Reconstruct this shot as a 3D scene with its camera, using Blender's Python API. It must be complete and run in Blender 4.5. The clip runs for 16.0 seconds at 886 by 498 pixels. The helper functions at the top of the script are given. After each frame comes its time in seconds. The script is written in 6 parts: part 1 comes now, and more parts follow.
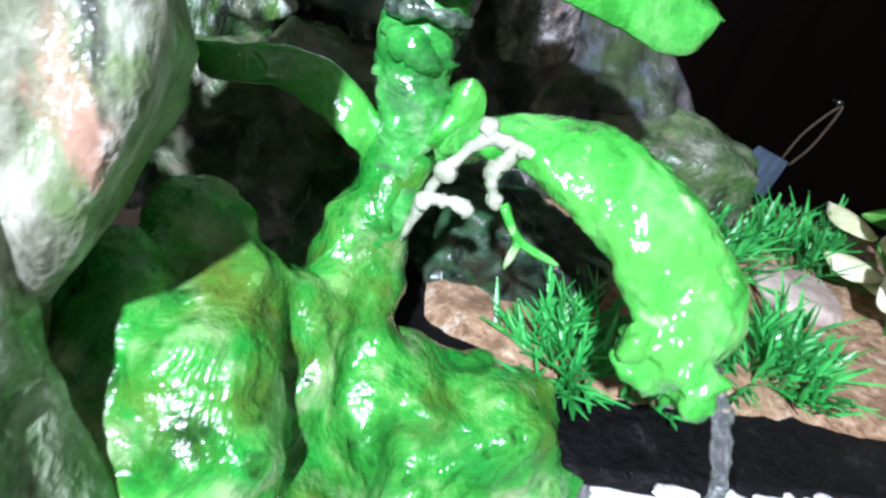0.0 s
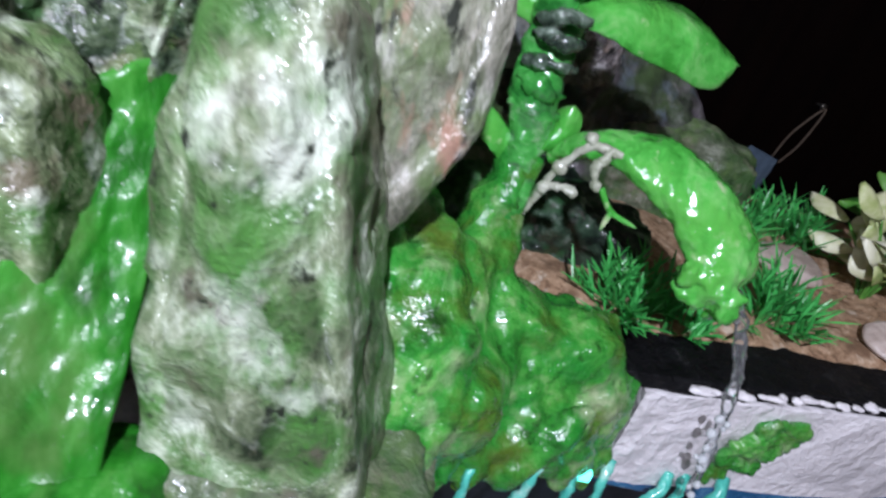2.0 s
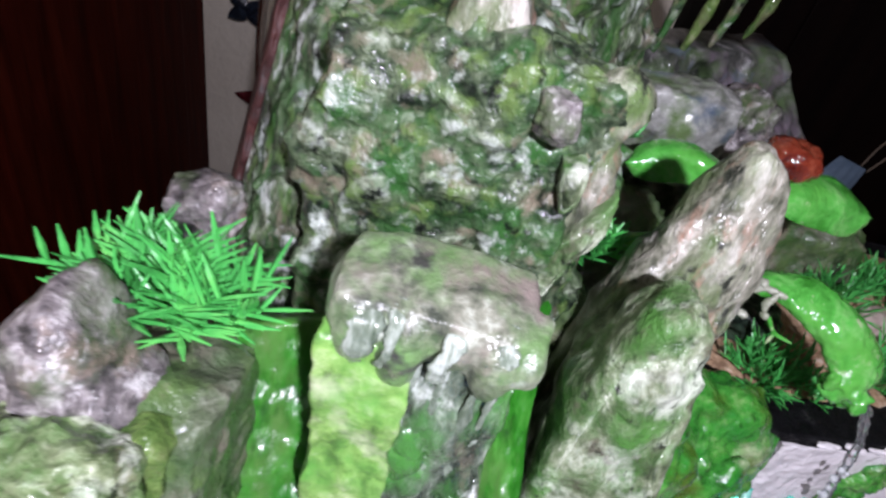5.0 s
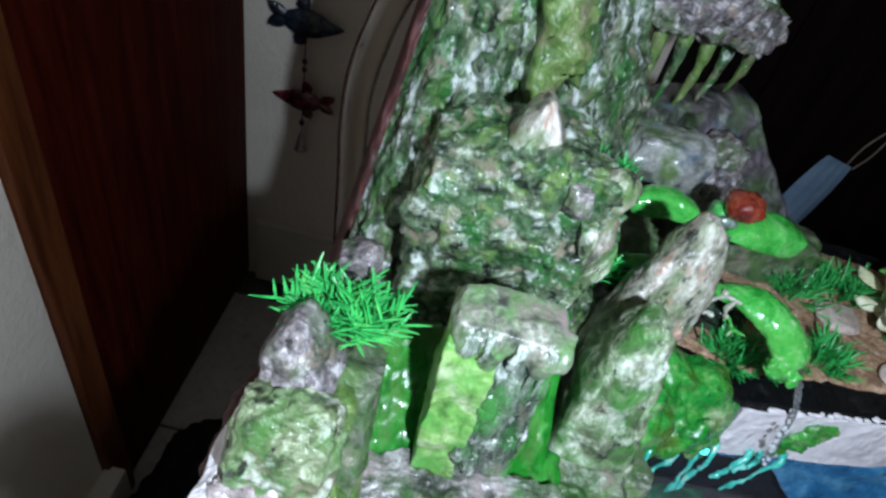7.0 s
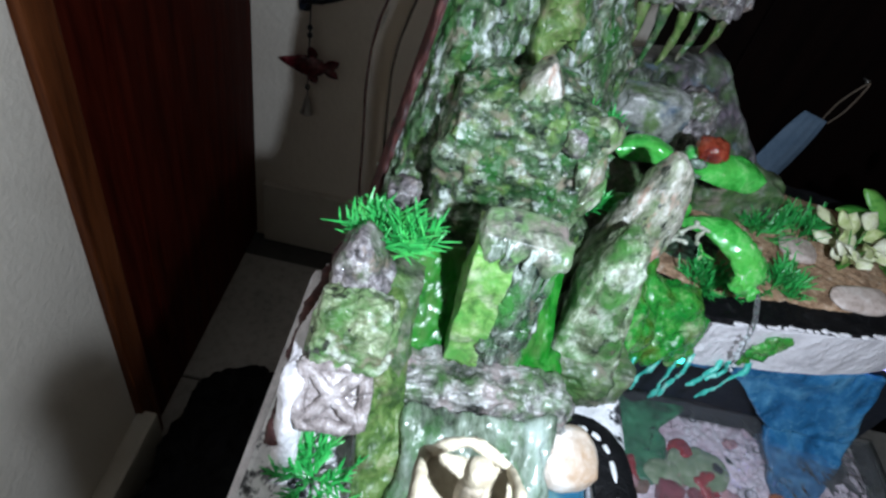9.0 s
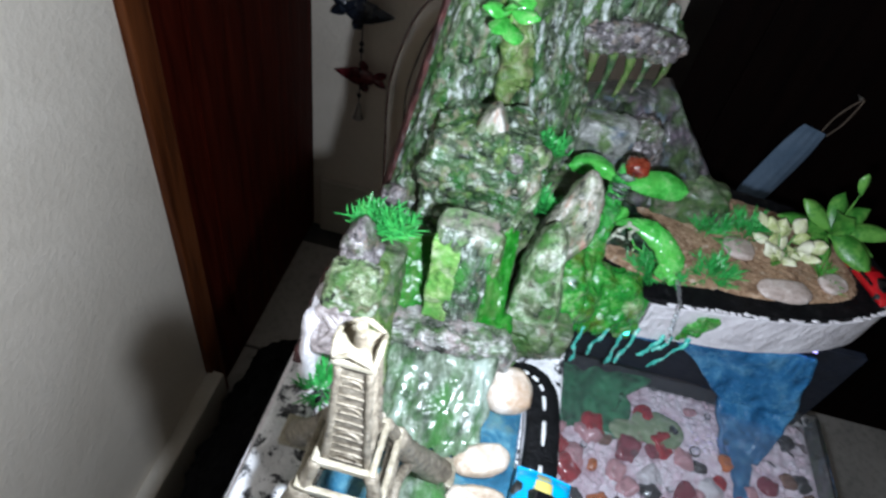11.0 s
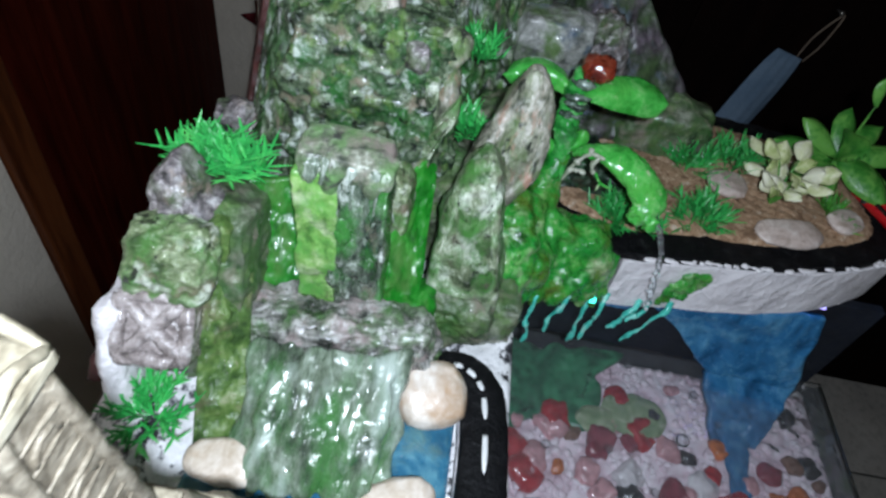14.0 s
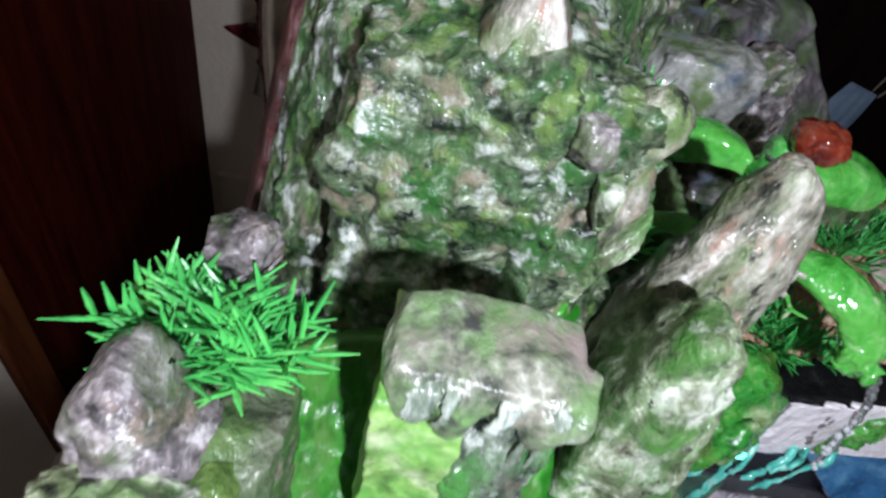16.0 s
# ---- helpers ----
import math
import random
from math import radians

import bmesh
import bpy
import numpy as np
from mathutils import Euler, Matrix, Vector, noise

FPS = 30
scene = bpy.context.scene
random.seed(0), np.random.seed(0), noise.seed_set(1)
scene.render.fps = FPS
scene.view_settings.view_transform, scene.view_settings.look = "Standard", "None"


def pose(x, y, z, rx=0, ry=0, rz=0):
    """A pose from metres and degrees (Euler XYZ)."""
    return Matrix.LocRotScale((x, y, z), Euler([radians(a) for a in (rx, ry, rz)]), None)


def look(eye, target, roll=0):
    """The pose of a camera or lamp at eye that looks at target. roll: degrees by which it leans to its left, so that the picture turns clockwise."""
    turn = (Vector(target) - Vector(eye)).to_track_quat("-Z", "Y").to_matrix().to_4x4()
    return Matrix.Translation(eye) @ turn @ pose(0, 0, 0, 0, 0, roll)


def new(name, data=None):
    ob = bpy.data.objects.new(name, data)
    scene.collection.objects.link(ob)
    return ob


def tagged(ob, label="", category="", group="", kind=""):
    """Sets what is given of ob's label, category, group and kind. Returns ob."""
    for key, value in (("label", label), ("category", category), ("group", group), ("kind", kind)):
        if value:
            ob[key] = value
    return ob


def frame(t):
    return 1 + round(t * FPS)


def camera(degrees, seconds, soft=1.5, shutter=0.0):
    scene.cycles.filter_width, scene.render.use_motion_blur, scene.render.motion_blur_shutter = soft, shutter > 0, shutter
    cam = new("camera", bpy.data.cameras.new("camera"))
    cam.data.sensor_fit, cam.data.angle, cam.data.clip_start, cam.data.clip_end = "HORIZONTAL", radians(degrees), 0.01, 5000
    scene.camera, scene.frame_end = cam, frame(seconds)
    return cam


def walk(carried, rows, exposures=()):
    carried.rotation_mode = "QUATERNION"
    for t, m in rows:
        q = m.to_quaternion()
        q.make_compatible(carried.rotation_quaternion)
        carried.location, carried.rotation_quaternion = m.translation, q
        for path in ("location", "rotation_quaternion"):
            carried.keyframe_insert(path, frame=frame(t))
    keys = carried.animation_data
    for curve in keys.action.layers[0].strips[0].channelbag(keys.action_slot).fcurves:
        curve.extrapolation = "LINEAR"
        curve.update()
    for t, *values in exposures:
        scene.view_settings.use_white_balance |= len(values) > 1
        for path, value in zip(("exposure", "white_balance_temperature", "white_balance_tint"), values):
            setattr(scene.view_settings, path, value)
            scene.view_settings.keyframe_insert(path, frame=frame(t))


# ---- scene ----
cam = camera(72.2, 16.0, soft=2.6, shutter=0.5)
PATH = [
    (0, (0.0497, 0.0301, 0.6582), (0.0869, 0.4481, 0.3864), 16.87),
    (0.5, (0.0464, 0.0166, 0.6584), (0.0986, 0.4396, 0.3969), 17.63),
    (1, (0.0396, 0.0081, 0.6625), (0.1023, 0.4294, 0.4007), 17.84),
    (1.5, (0.0250, -0.0036, 0.6627), (0.0800, 0.4122, 0.3904), 17.95),
    (2, (0.0176, -0.0192, 0.6729), (0.0623, 0.3989, 0.4022), 17.08),
    (2.5, (-0.0003, -0.0203, 0.6826), (0.0482, 0.3865, 0.3960), 17.53),
    (3, (-0.0154, -0.0267, 0.7040), (0.0246, 0.3737, 0.4072), 16.60),
    (3.5, (-0.0186, -0.0412, 0.7218), (0.0121, 0.3583, 0.4227), 15.71),
    (4, (-0.0335, -0.0449, 0.7361), (-0.0018, 0.3494, 0.4301), 16.60),
    (4.5, (-0.0455, -0.0446, 0.7317), (-0.0264, 0.3488, 0.4237), 15.63),
    (7, (-0.0809, -0.1002, 0.7988), (-0.0684, 0.2776, 0.4715), 14.99),
    (7.5, (-0.0861, -0.1032, 0.8028), (-0.0656, 0.2677, 0.4681), 15.84),
    (8, (-0.1007, -0.1303, 0.8120), (-0.0822, 0.2402, 0.4767), 16.28),
    (8.5, (-0.0969, -0.1394, 0.8128), (-0.0681, 0.2246, 0.4713), 15.62),
    (11, (-0.0468, -0.2287, 0.9060), (-0.0698, 0.1203, 0.5487), 11.81),
    (11.5, (-0.0212, -0.2202, 0.9088), (-0.0183, 0.1036, 0.5278), 13.30),
    (12, (-0.0143, -0.2107, 0.8975), (-0.0105, 0.1063, 0.5108), 11.78),
    (12.5, (-0.0238, -0.2059, 0.8718), (-0.0163, 0.1082, 0.4828), 13.07),
    (13, (-0.0251, -0.1973, 0.8517), (-0.0197, 0.1215, 0.4664), 12.96),
    (13.5, (-0.0185, -0.1727, 0.8277), (-0.0080, 0.1510, 0.4468), 13.68),
    (14, (-0.0165, -0.1457, 0.8120), (-0.0026, 0.1946, 0.4460), 12.89),
    (14.5, (-0.0306, -0.1199, 0.7977), (-0.0156, 0.2218, 0.4330), 13.48),
    (15, (-0.0529, -0.0870, 0.7786), (-0.0451, 0.2602, 0.4189), 12.87),
    (15.5, (-0.0638, -0.0568, 0.7620), (-0.0480, 0.2942, 0.4063), 13.57),
    (16, (-0.0695, -0.0354, 0.7540), (-0.0374, 0.3134, 0.3972), 15.60),
]
EXPOSURE = [(0, 1.20, 6150, 14), (1, 1.12, 6250, 16), (1.5, 0.78, 6400, 20), (2.0, 0.0, 6400, 20), (2.5, -0.10, 6800, 27), (3.0, -0.34, 6900, 30), (3.5, -0.45, 6750, 28), (4.5, 0.0, 6800, 28), (7, 0.05, 6000, 9), (8.5, 0.03, 6050, 8), (11, 0.08, 6250, 10), (12, -0.10, 6200, 9), (12.5, -0.25, 6200, 8), (13.5, -0.54, 6200, 8), (14.5, -0.12, 6300, 8), (15, 0.02, 6350, 11), (16, 0.08, 6600, 18)]
walk(cam, [(t, look(eye, target, roll)) for t, eye, target, roll in PATH], EXPOSURE)

# ---- light: one small torch beside the lens, in a dark room ----
world = bpy.data.worlds.new("room_dark")
world.use_nodes = True
world.node_tree.nodes["Background"].inputs[0].default_value = (0.5, 0.6, 0.8, 1)
world.node_tree.nodes["Background"].inputs[1].default_value = 0.0004
scene.world = world
torch = bpy.data.lights.new("phone_torch", "POINT")
torch.energy, torch.shadow_soft_size, torch.color = 7.3, 0.006, (0.91, 1.0, 1.12)
new("phone_torch", torch).location = (-0.006, -0.170, 0.844)


# ---- materials ----
def nodes_of(name):
    m = bpy.data.materials.new(name)
    m.use_nodes = True
    nt = m.node_tree
    return m, nt, nt.nodes["Principled BSDF"]


def ramp(nt, stops, source):
    n = nt.nodes.new("ShaderNodeValToRGB")
    while len(n.color_ramp.elements) < len(stops):
        n.color_ramp.elements.new(0.5)
    for e, (p, c) in zip(n.color_ramp.elements, stops):
        e.position, e.color = p, (*c, 1)
    nt.links.new(source, n.inputs[0])
    return n.outputs[0]


def mottled(name, stops, size=0.02, rough=(0.25, 0.5), bump=0.4, fine=6.0, coat=0.0, stretch=(1, 1, 1), metal=0.0, rnd=0.0, speck=None, spec=0.5, over=(), wet=0.0, wet_rough=0.12):
    """A surface in several colours, in patches of about size metres with finer grain, and fine relief."""
    m, nt, b = nodes_of(name)
    co = nt.nodes.new("ShaderNodeTexCoord")
    mp = nt.nodes.new("ShaderNodeMapping")
    mp.inputs["Scale"].default_value = stretch
    nt.links.new(co.outputs["Object"], mp.inputs[0])
    vec = mp.outputs[0]
    big, small = nt.nodes.new("ShaderNodeTexNoise"), nt.nodes.new("ShaderNodeTexNoise")
    for n, k, d in ((big, 1 / size, 4), (small, fine / size, 3)):
        n.inputs["Scale"].default_value, n.inputs["Detail"].default_value, n.inputs["Roughness"].default_value = k, d, 0.62
        nt.links.new(vec, n.inputs["Vector"])
    big.inputs["Distortion"].default_value = 0.6
    mix = nt.nodes.new("ShaderNodeMath")
    mix.operation = "MULTIPLY_ADD"
    mix.inputs[1].default_value = 0.35
    nt.links.new(small.outputs[0], mix.inputs[0])
    sub = nt.nodes.new("ShaderNodeMath")
    sub.operation = "SUBTRACT"
    sub.inputs[1].default_value = 0.175
    nt.links.new(big.outputs[0], sub.inputs[0])
    nt.links.new(sub.outputs[0], mix.inputs[2])
    value = mix.outputs[0]
    if rnd:
        info = nt.nodes.new("ShaderNodeObjectInfo")
        add = nt.nodes.new("ShaderNodeMath")
        add.operation = "MULTIPLY_ADD"
        add.inputs[1].default_value = rnd
        nt.links.new(info.outputs["Random"], add.inputs[0])
        nt.links.new(value, add.inputs[2])
        value = add.outputs[0]
    colour = ramp(nt, stops, value)
    if speck:
        vo = nt.nodes.new("ShaderNodeTexVoronoi")
        vo.inputs["Scale"].default_value = speck[1]
        nt.links.new(vec, vo.inputs["Vector"])
        edge = ramp(nt, [(0.0, (1, 1, 1)), (speck[2], (0, 0, 0))], vo.outputs["Distance"])
        mc = nt.nodes.new("ShaderNodeMix")
        mc.data_type = "RGBA"
        nt.links.new(edge, mc.inputs[0])
        nt.links.new(colour, mc.inputs[6])
        mc.inputs[7].default_value = (*speck[0], 1)
        colour = mc.outputs[2]
    for k, (tone, patch, level, soft) in enumerate(over):
        n = nt.nodes.new("ShaderNodeTexNoise")
        n.noise_dimensions = "4D"
        n.inputs["W"].default_value = 3.7 * (k + 1)
        n.inputs["Scale"].default_value, n.inputs["Detail"].default_value, n.inputs["Roughness"].default_value = 1 / patch, 4, 0.58
        nt.links.new(vec, n.inputs["Vector"])
        edge = ramp(nt, [(level - soft, (0, 0, 0)), (level + soft, (1, 1, 1))], n.outputs[0])
        mc = nt.nodes.new("ShaderNodeMix")
        mc.data_type = "RGBA"
        nt.links.new(edge, mc.inputs[0])
        nt.links.new(colour, mc.inputs[6])
        mc.inputs[7].default_value = (*tone, 1)
        colour = mc.outputs[2]
    nt.links.new(colour, b.inputs["Base Color"])
    rr = nt.nodes.new("ShaderNodeMapRange")
    rr.inputs["To Min"].default_value, rr.inputs["To Max"].default_value = rough
    rr.inputs["From Min"].default_value, rr.inputs["From Max"].default_value = 0.3, 0.7
    nt.links.new(small.outputs[0], rr.inputs[0])
    nt.links.new(rr.outputs[0], b.inputs["Roughness"])
    bp = nt.nodes.new("ShaderNodeBump")
    bp.inputs["Strength"].default_value, bp.inputs["Distance"].default_value = bump, size * 0.22
    nt.links.new(mix.outputs[0], bp.inputs["Height"])
    nt.links.new(bp.outputs[0], b.inputs["Normal"])
    nt.links.new(bp.outputs[0], b.inputs["Coat Normal"])
    b.inputs["Metallic"].default_value, b.inputs["Specular IOR Level"].default_value = metal, spec
    b.inputs["Coat Weight"].default_value, b.inputs["Coat Roughness"].default_value = coat, wet_rough
    if wet:
        wn = nt.nodes.new("ShaderNodeTexNoise")
        wn.noise_dimensions = "4D"
        wn.inputs["W"].default_value, wn.inputs["Scale"].default_value, wn.inputs["Detail"].default_value = 9.1, 1 / wet, 3
        nt.links.new(vec, wn.inputs["Vector"])
        film = nt.nodes.new("ShaderNodeMapRange")
        film.inputs["From Min"].default_value, film.inputs["From Max"].default_value = 0.40, 0.58
        film.inputs["To Min"].default_value, film.inputs["To Max"].default_value = 0.08, coat
        nt.links.new(wn.outputs[0], film.inputs[0])
        nt.links.new(film.outputs[0], b.inputs["Coat Weight"])
    return m


M_ROCK = mottled("wet_painted_rock", [(0.32, (0.016, 0.022, 0.014)), (0.43, (0.060, 0.078, 0.046)), (0.55, (0.125, 0.145, 0.096)), (0.68, (0.26, 0.28, 0.215))], 0.013, (0.30, 0.55), 0.75, 5, 1.0, spec=0.4, wet=0.009, wet_rough=0.08, over=(((0.045, 0.115, 0.030), 0.018, 0.52, 0.12), ((0.10, 0.175, 0.055), 0.009, 0.58, 0.10), ((0.21, 0.19, 0.145), 0.012, 0.60, 0.08)))
# Whitish patches paint wet glints into the colour; near-black ones paint dark cracks.
M_CLIFF = mottled("mossy_cliff_paint", [(0.34, (0.006, 0.011, 0.007)), (0.44, (0.034, 0.056, 0.030)), (0.55, (0.095, 0.132, 0.074)), (0.67, (0.30, 0.35, 0.26))], 0.010, (0.25, 0.5), 0.85, 5, 1.0, spec=0.4, wet=0.007, wet_rough=0.09, over=(((0.028, 0.115, 0.026), 0.014, 0.54, 0.08), ((0.110, 0.190, 0.052), 0.008, 0.60, 0.06), ((0.210, 0.180, 0.128), 0.010, 0.61, 0.06), ((0.006, 0.010, 0.007), 0.006, 0.62, 0.04), ((0.42, 0.47, 0.42), 0.008, 0.61, 0.05)))
# White patches: pale streaks, plus the glints on them put into the colour.
M_STREAK = mottled("streaked_wall_paint", [(0.34, (0.006, 0.011, 0.007)), (0.44, (0.036, 0.056, 0.030)), (0.55, (0.100, 0.132, 0.078)), (0.67, (0.30, 0.34, 0.26))], 0.011, (0.25, 0.5), 0.85, 5, 1.0, spec=0.4, wet=0.008, wet_rough=0.08, stretch=(1.6, 1.3, 0.45), over=(((0.030, 0.116, 0.026), 0.018, 0.54, 0.09), ((0.090, 0.185, 0.046), 0.010, 0.60, 0.07), ((0.190, 0.165, 0.120), 0.010, 0.62, 0.06), ((0.46, 0.50, 0.47), 0.009, 0.59, 0.05), ((0.006, 0.009, 0.006), 0.007, 0.63, 0.04)))
M_COLUMN = mottled("pale_pink_column_rock", [(0.33, (0.045, 0.050, 0.034)), (0.43, (0.150, 0.152, 0.112)), (0.55, (0.300, 0.286, 0.235)), (0.67, (0.56, 0.53, 0.47))], 0.012, (0.35, 0.6), 0.8, 5, 0.7, spec=0.3, wet=0.010, wet_rough=0.16, stretch=(1.3, 1.1, 0.6), over=(((0.110, 0.180, 0.062), 0.018, 0.55, 0.10), ((0.33, 0.195, 0.140), 0.009, 0.61, 0.06), ((0.60, 0.58, 0.53), 0.010, 0.63, 0.08), ((0.030, 0.034, 0.026), 0.006, 0.63, 0.04)))
M_COLUMN2 = mottled("mossy_column_rock", [(0.33, (0.022, 0.034, 0.018)), (0.43, (0.088, 0.120, 0.062)), (0.55, (0.210, 0.250, 0.155)), (0.67, (0.50, 0.55, 0.43))], 0.012, (0.35, 0.6), 0.75, 5, 0.7, spec=0.3, wet=0.012, wet_rough=0.16, stretch=(1.2, 1.1, 0.85), over=(((0.060, 0.190, 0.038), 0.016, 0.53, 0.10), ((0.110, 0.105, 0.072), 0.008, 0.61, 0.06), ((0.62, 0.66, 0.56), 0.014, 0.62, 0.08), ((0.018, 0.025, 0.015), 0.005, 0.64, 0.04)))
# Whitish patches mix real marbling with gloss highlights painted on.
M_CAP = mottled("marbled_wet_cap_rock", [(0.36, (0.050, 0.060, 0.044)), (0.46, (0.140, 0.152, 0.112)), (0.57, (0.250, 0.256, 0.200)), (0.68, (0.48, 0.51, 0.43))], 0.011, (0.3, 0.5), 0.55, 5, 0.8, wet=0.010, wet_rough=0.30, over=(((0.120, 0.240, 0.080), 0.016, 0.54, 0.09), ((0.58, 0.61, 0.56), 0.009, 0.63, 0.08), ((0.050, 0.052, 0.046), 0.008, 0.62, 0.06), ((0.22, 0.18, 0.16), 0.012, 0.61, 0.07)))
M_OLIVEBAND = mottled("olive_green_band_paint", [(0.32, (0.034, 0.070, 0.020)), (0.44, (0.070, 0.135, 0.032)), (0.56, (0.125, 0.200, 0.055)), (0.68, (0.25, 0.28, 0.15))], 0.014, (0.3, 0.5), 0.75, 5, 0.6, spec=0.3, wet=0.012, over=(((0.14, 0.125, 0.075), 0.014, 0.59, 0.09),))
M_LIME = mottled("lime_painted_rock", [(0.32, (0.065, 0.150, 0.034)), (0.42, (0.150, 0.320, 0.070)), (0.54, (0.255, 0.455, 0.125)), (0.68, (0.46, 0.60, 0.30))], 0.010, (0.35, 0.6), 0.35, 4, 0.25, spec=0.3, over=(((0.080, 0.110, 0.050), 0.010, 0.62, 0.06), ((0.105, 0.340, 0.060), 0.016, 0.55, 0.10), ((0.50, 0.56, 0.36), 0.014, 0.61, 0.08)))
M_CREAMLIME = mottled("cream_and_lime_rock", [(0.33, (0.030, 0.044, 0.020)), (0.43, (0.105, 0.145, 0.066)), (0.55, (0.230, 0.280, 0.155)), (0.67, (0.52, 0.57, 0.42))], 0.011, (0.3, 0.55), 0.8, 5, 0.8, spec=0.3, wet=0.010, over=(((0.070, 0.180, 0.042), 0.015, 0.54, 0.09), ((0.150, 0.130, 0.085), 0.009, 0.61, 0.06), ((0.60, 0.64, 0.54), 0.010, 0.62, 0.07), ((0.020, 0.026, 0.016), 0.006, 0.63, 0.04)))
# The smallest pale patches are wet glints painted into the rock colour.
M_MAUVE = mottled("mauve_grey_rock", [(0.34, (0.022, 0.021, 0.021)), (0.44, (0.090, 0.080, 0.082)), (0.55, (0.195, 0.172, 0.174)), (0.67, (0.48, 0.45, 0.45))], 0.010, (0.25, 0.5), 0.8, 5, 0.9, spec=0.3, wet=0.008, wet_rough=0.12, over=(((0.080, 0.120, 0.052), 0.016, 0.59, 0.08), ((0.230, 0.175, 0.145), 0.010, 0.61, 0.06), ((0.020, 0.019, 0.019), 0.006, 0.63, 0.04), ((0.52, 0.50, 0.50), 0.007, 0.64, 0.05)))
M_PALEROCK = mottled("pale_grey_rock", [(0.33, (0.07, 0.075, 0.066)), (0.44, (0.17, 0.175, 0.16)), (0.55, (0.27, 0.275, 0.255)), (0.67, (0.42, 0.42, 0.40))], 0.018, (0.3, 0.5), 0.35, 4, 0.5, spec=0.3, over=(((0.10, 0.16, 0.06), 0.016, 0.57, 0.09), ((0.06, 0.09, 0.13), 0.018, 0.60, 0.07)))
M_LEDGE = mottled("mauve_mottled_ledge_rock", [(0.35, (0.026, 0.028, 0.025)), (0.44, (0.100, 0.102, 0.090)), (0.54, (0.205, 0.200, 0.182)), (0.66, (0.44, 0.43, 0.41))], 0.011, (0.2, 0.45), 0.65, 5, 1.0, wet=0.010, wet_rough=0.12, over=(((0.075, 0.165, 0.050), 0.016, 0.56, 0.09), ((0.024, 0.028, 0.025), 0.006, 0.63, 0.05), ((0.29, 0.235, 0.225), 0.012, 0.59, 0.07), ((0.50, 0.50, 0.48), 0.009, 0.63, 0.06)))
M_SQUARE = mottled("pale_mauve_stone", [(0.34, (0.12, 0.10, 0.095)), (0.45, (0.26, 0.22, 0.21)), (0.56, (0.38, 0.33, 0.32)), (0.68, (0.60, 0.55, 0.54))], 0.010, (0.1, 0.35), 0.7, 5, 0.5)
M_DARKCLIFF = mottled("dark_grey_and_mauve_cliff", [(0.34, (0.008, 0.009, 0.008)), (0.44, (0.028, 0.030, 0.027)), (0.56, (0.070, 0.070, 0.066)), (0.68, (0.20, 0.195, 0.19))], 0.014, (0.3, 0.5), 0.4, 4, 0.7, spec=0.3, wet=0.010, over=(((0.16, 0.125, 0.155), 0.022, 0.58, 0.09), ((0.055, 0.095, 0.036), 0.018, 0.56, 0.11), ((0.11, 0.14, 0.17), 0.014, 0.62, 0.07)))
M_RESIN = mottled("pale_glossy_resin_drip", [(0.32, (0.16, 0.18, 0.15)), (0.48, (0.36, 0.40, 0.37)), (0.62, (0.66, 0.70, 0.68))], 0.010, (0.03, 0.12), 0.6, 4, 1.0)
M_FOAM = mottled("pale_green_water_streak", [(0.36, (0.075, 0.105, 0.070)), (0.50, (0.190, 0.235, 0.185)), (0.66, (0.46, 0.51, 0.46))], 0.007, (0.05, 0.2), 0.8, 5, 1.0, stretch=(1.6, 0.5, 0.5))
M_BLOCK = mottled("dark_wet_block_rock", [(0.36, (0.010, 0.016, 0.012)), (0.47, (0.055, 0.078, 0.054)), (0.59, (0.150, 0.185, 0.140)), (0.70, (0.46, 0.50, 0.45))], 0.010, (0.12, 0.35), 0.7, 5, 1.0, wet=0.009, wet_rough=0.12, stretch=(1.2, 1.1, 0.6), over=(((0.045, 0.190, 0.036), 0.014, 0.55, 0.08), ((0.170, 0.155, 0.110), 0.010, 0.61, 0.06), ((0.50, 0.54, 0.50), 0.006, 0.64, 0.05)))
M_CHUTE = mottled("bright_green_gloss_paint", [(0.34, (0.008, 0.105, 0.008)), (0.5, (0.016, 0.180, 0.014)), (0.66, (0.045, 0.255, 0.032))], 0.014, (0.25, 0.45), 0.25, 4, 0.5, spec=0.3, wet=0.012, stretch=(1.5, 1, 0.6), over=(((0.080, 0.190, 0.045), 0.018, 0.60, 0.09), ((0.010, 0.070, 0.010), 0.012, 0.62, 0.06)))
M_MOUND = mottled("wet_green_mound_paint", [(0.32, (0.010, 0.110, 0.014)), (0.43, (0.024, 0.235, 0.028)), (0.55, (0.056, 0.330, 0.046)), (0.68, (0.19, 0.44, 0.12))], 0.014, (0.15, 0.4), 0.65, 5, 1.0, wet=0.009, wet_rough=0.12, over=(((0.080, 0.150, 0.018), 0.020, 0.57, 0.08), ((0.36, 0.46, 0.25), 0.016, 0.61, 0.08), ((0.014, 0.240, 0.028), 0.012, 0.57, 0.08), ((0.012, 0.060, 0.010), 0.007, 0.64, 0.05)))
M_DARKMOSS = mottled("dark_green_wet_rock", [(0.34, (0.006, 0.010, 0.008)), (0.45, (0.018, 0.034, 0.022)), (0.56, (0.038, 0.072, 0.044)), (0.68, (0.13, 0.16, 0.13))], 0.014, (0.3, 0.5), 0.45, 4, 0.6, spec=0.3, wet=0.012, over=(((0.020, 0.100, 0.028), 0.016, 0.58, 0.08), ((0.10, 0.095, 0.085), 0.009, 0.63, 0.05)))
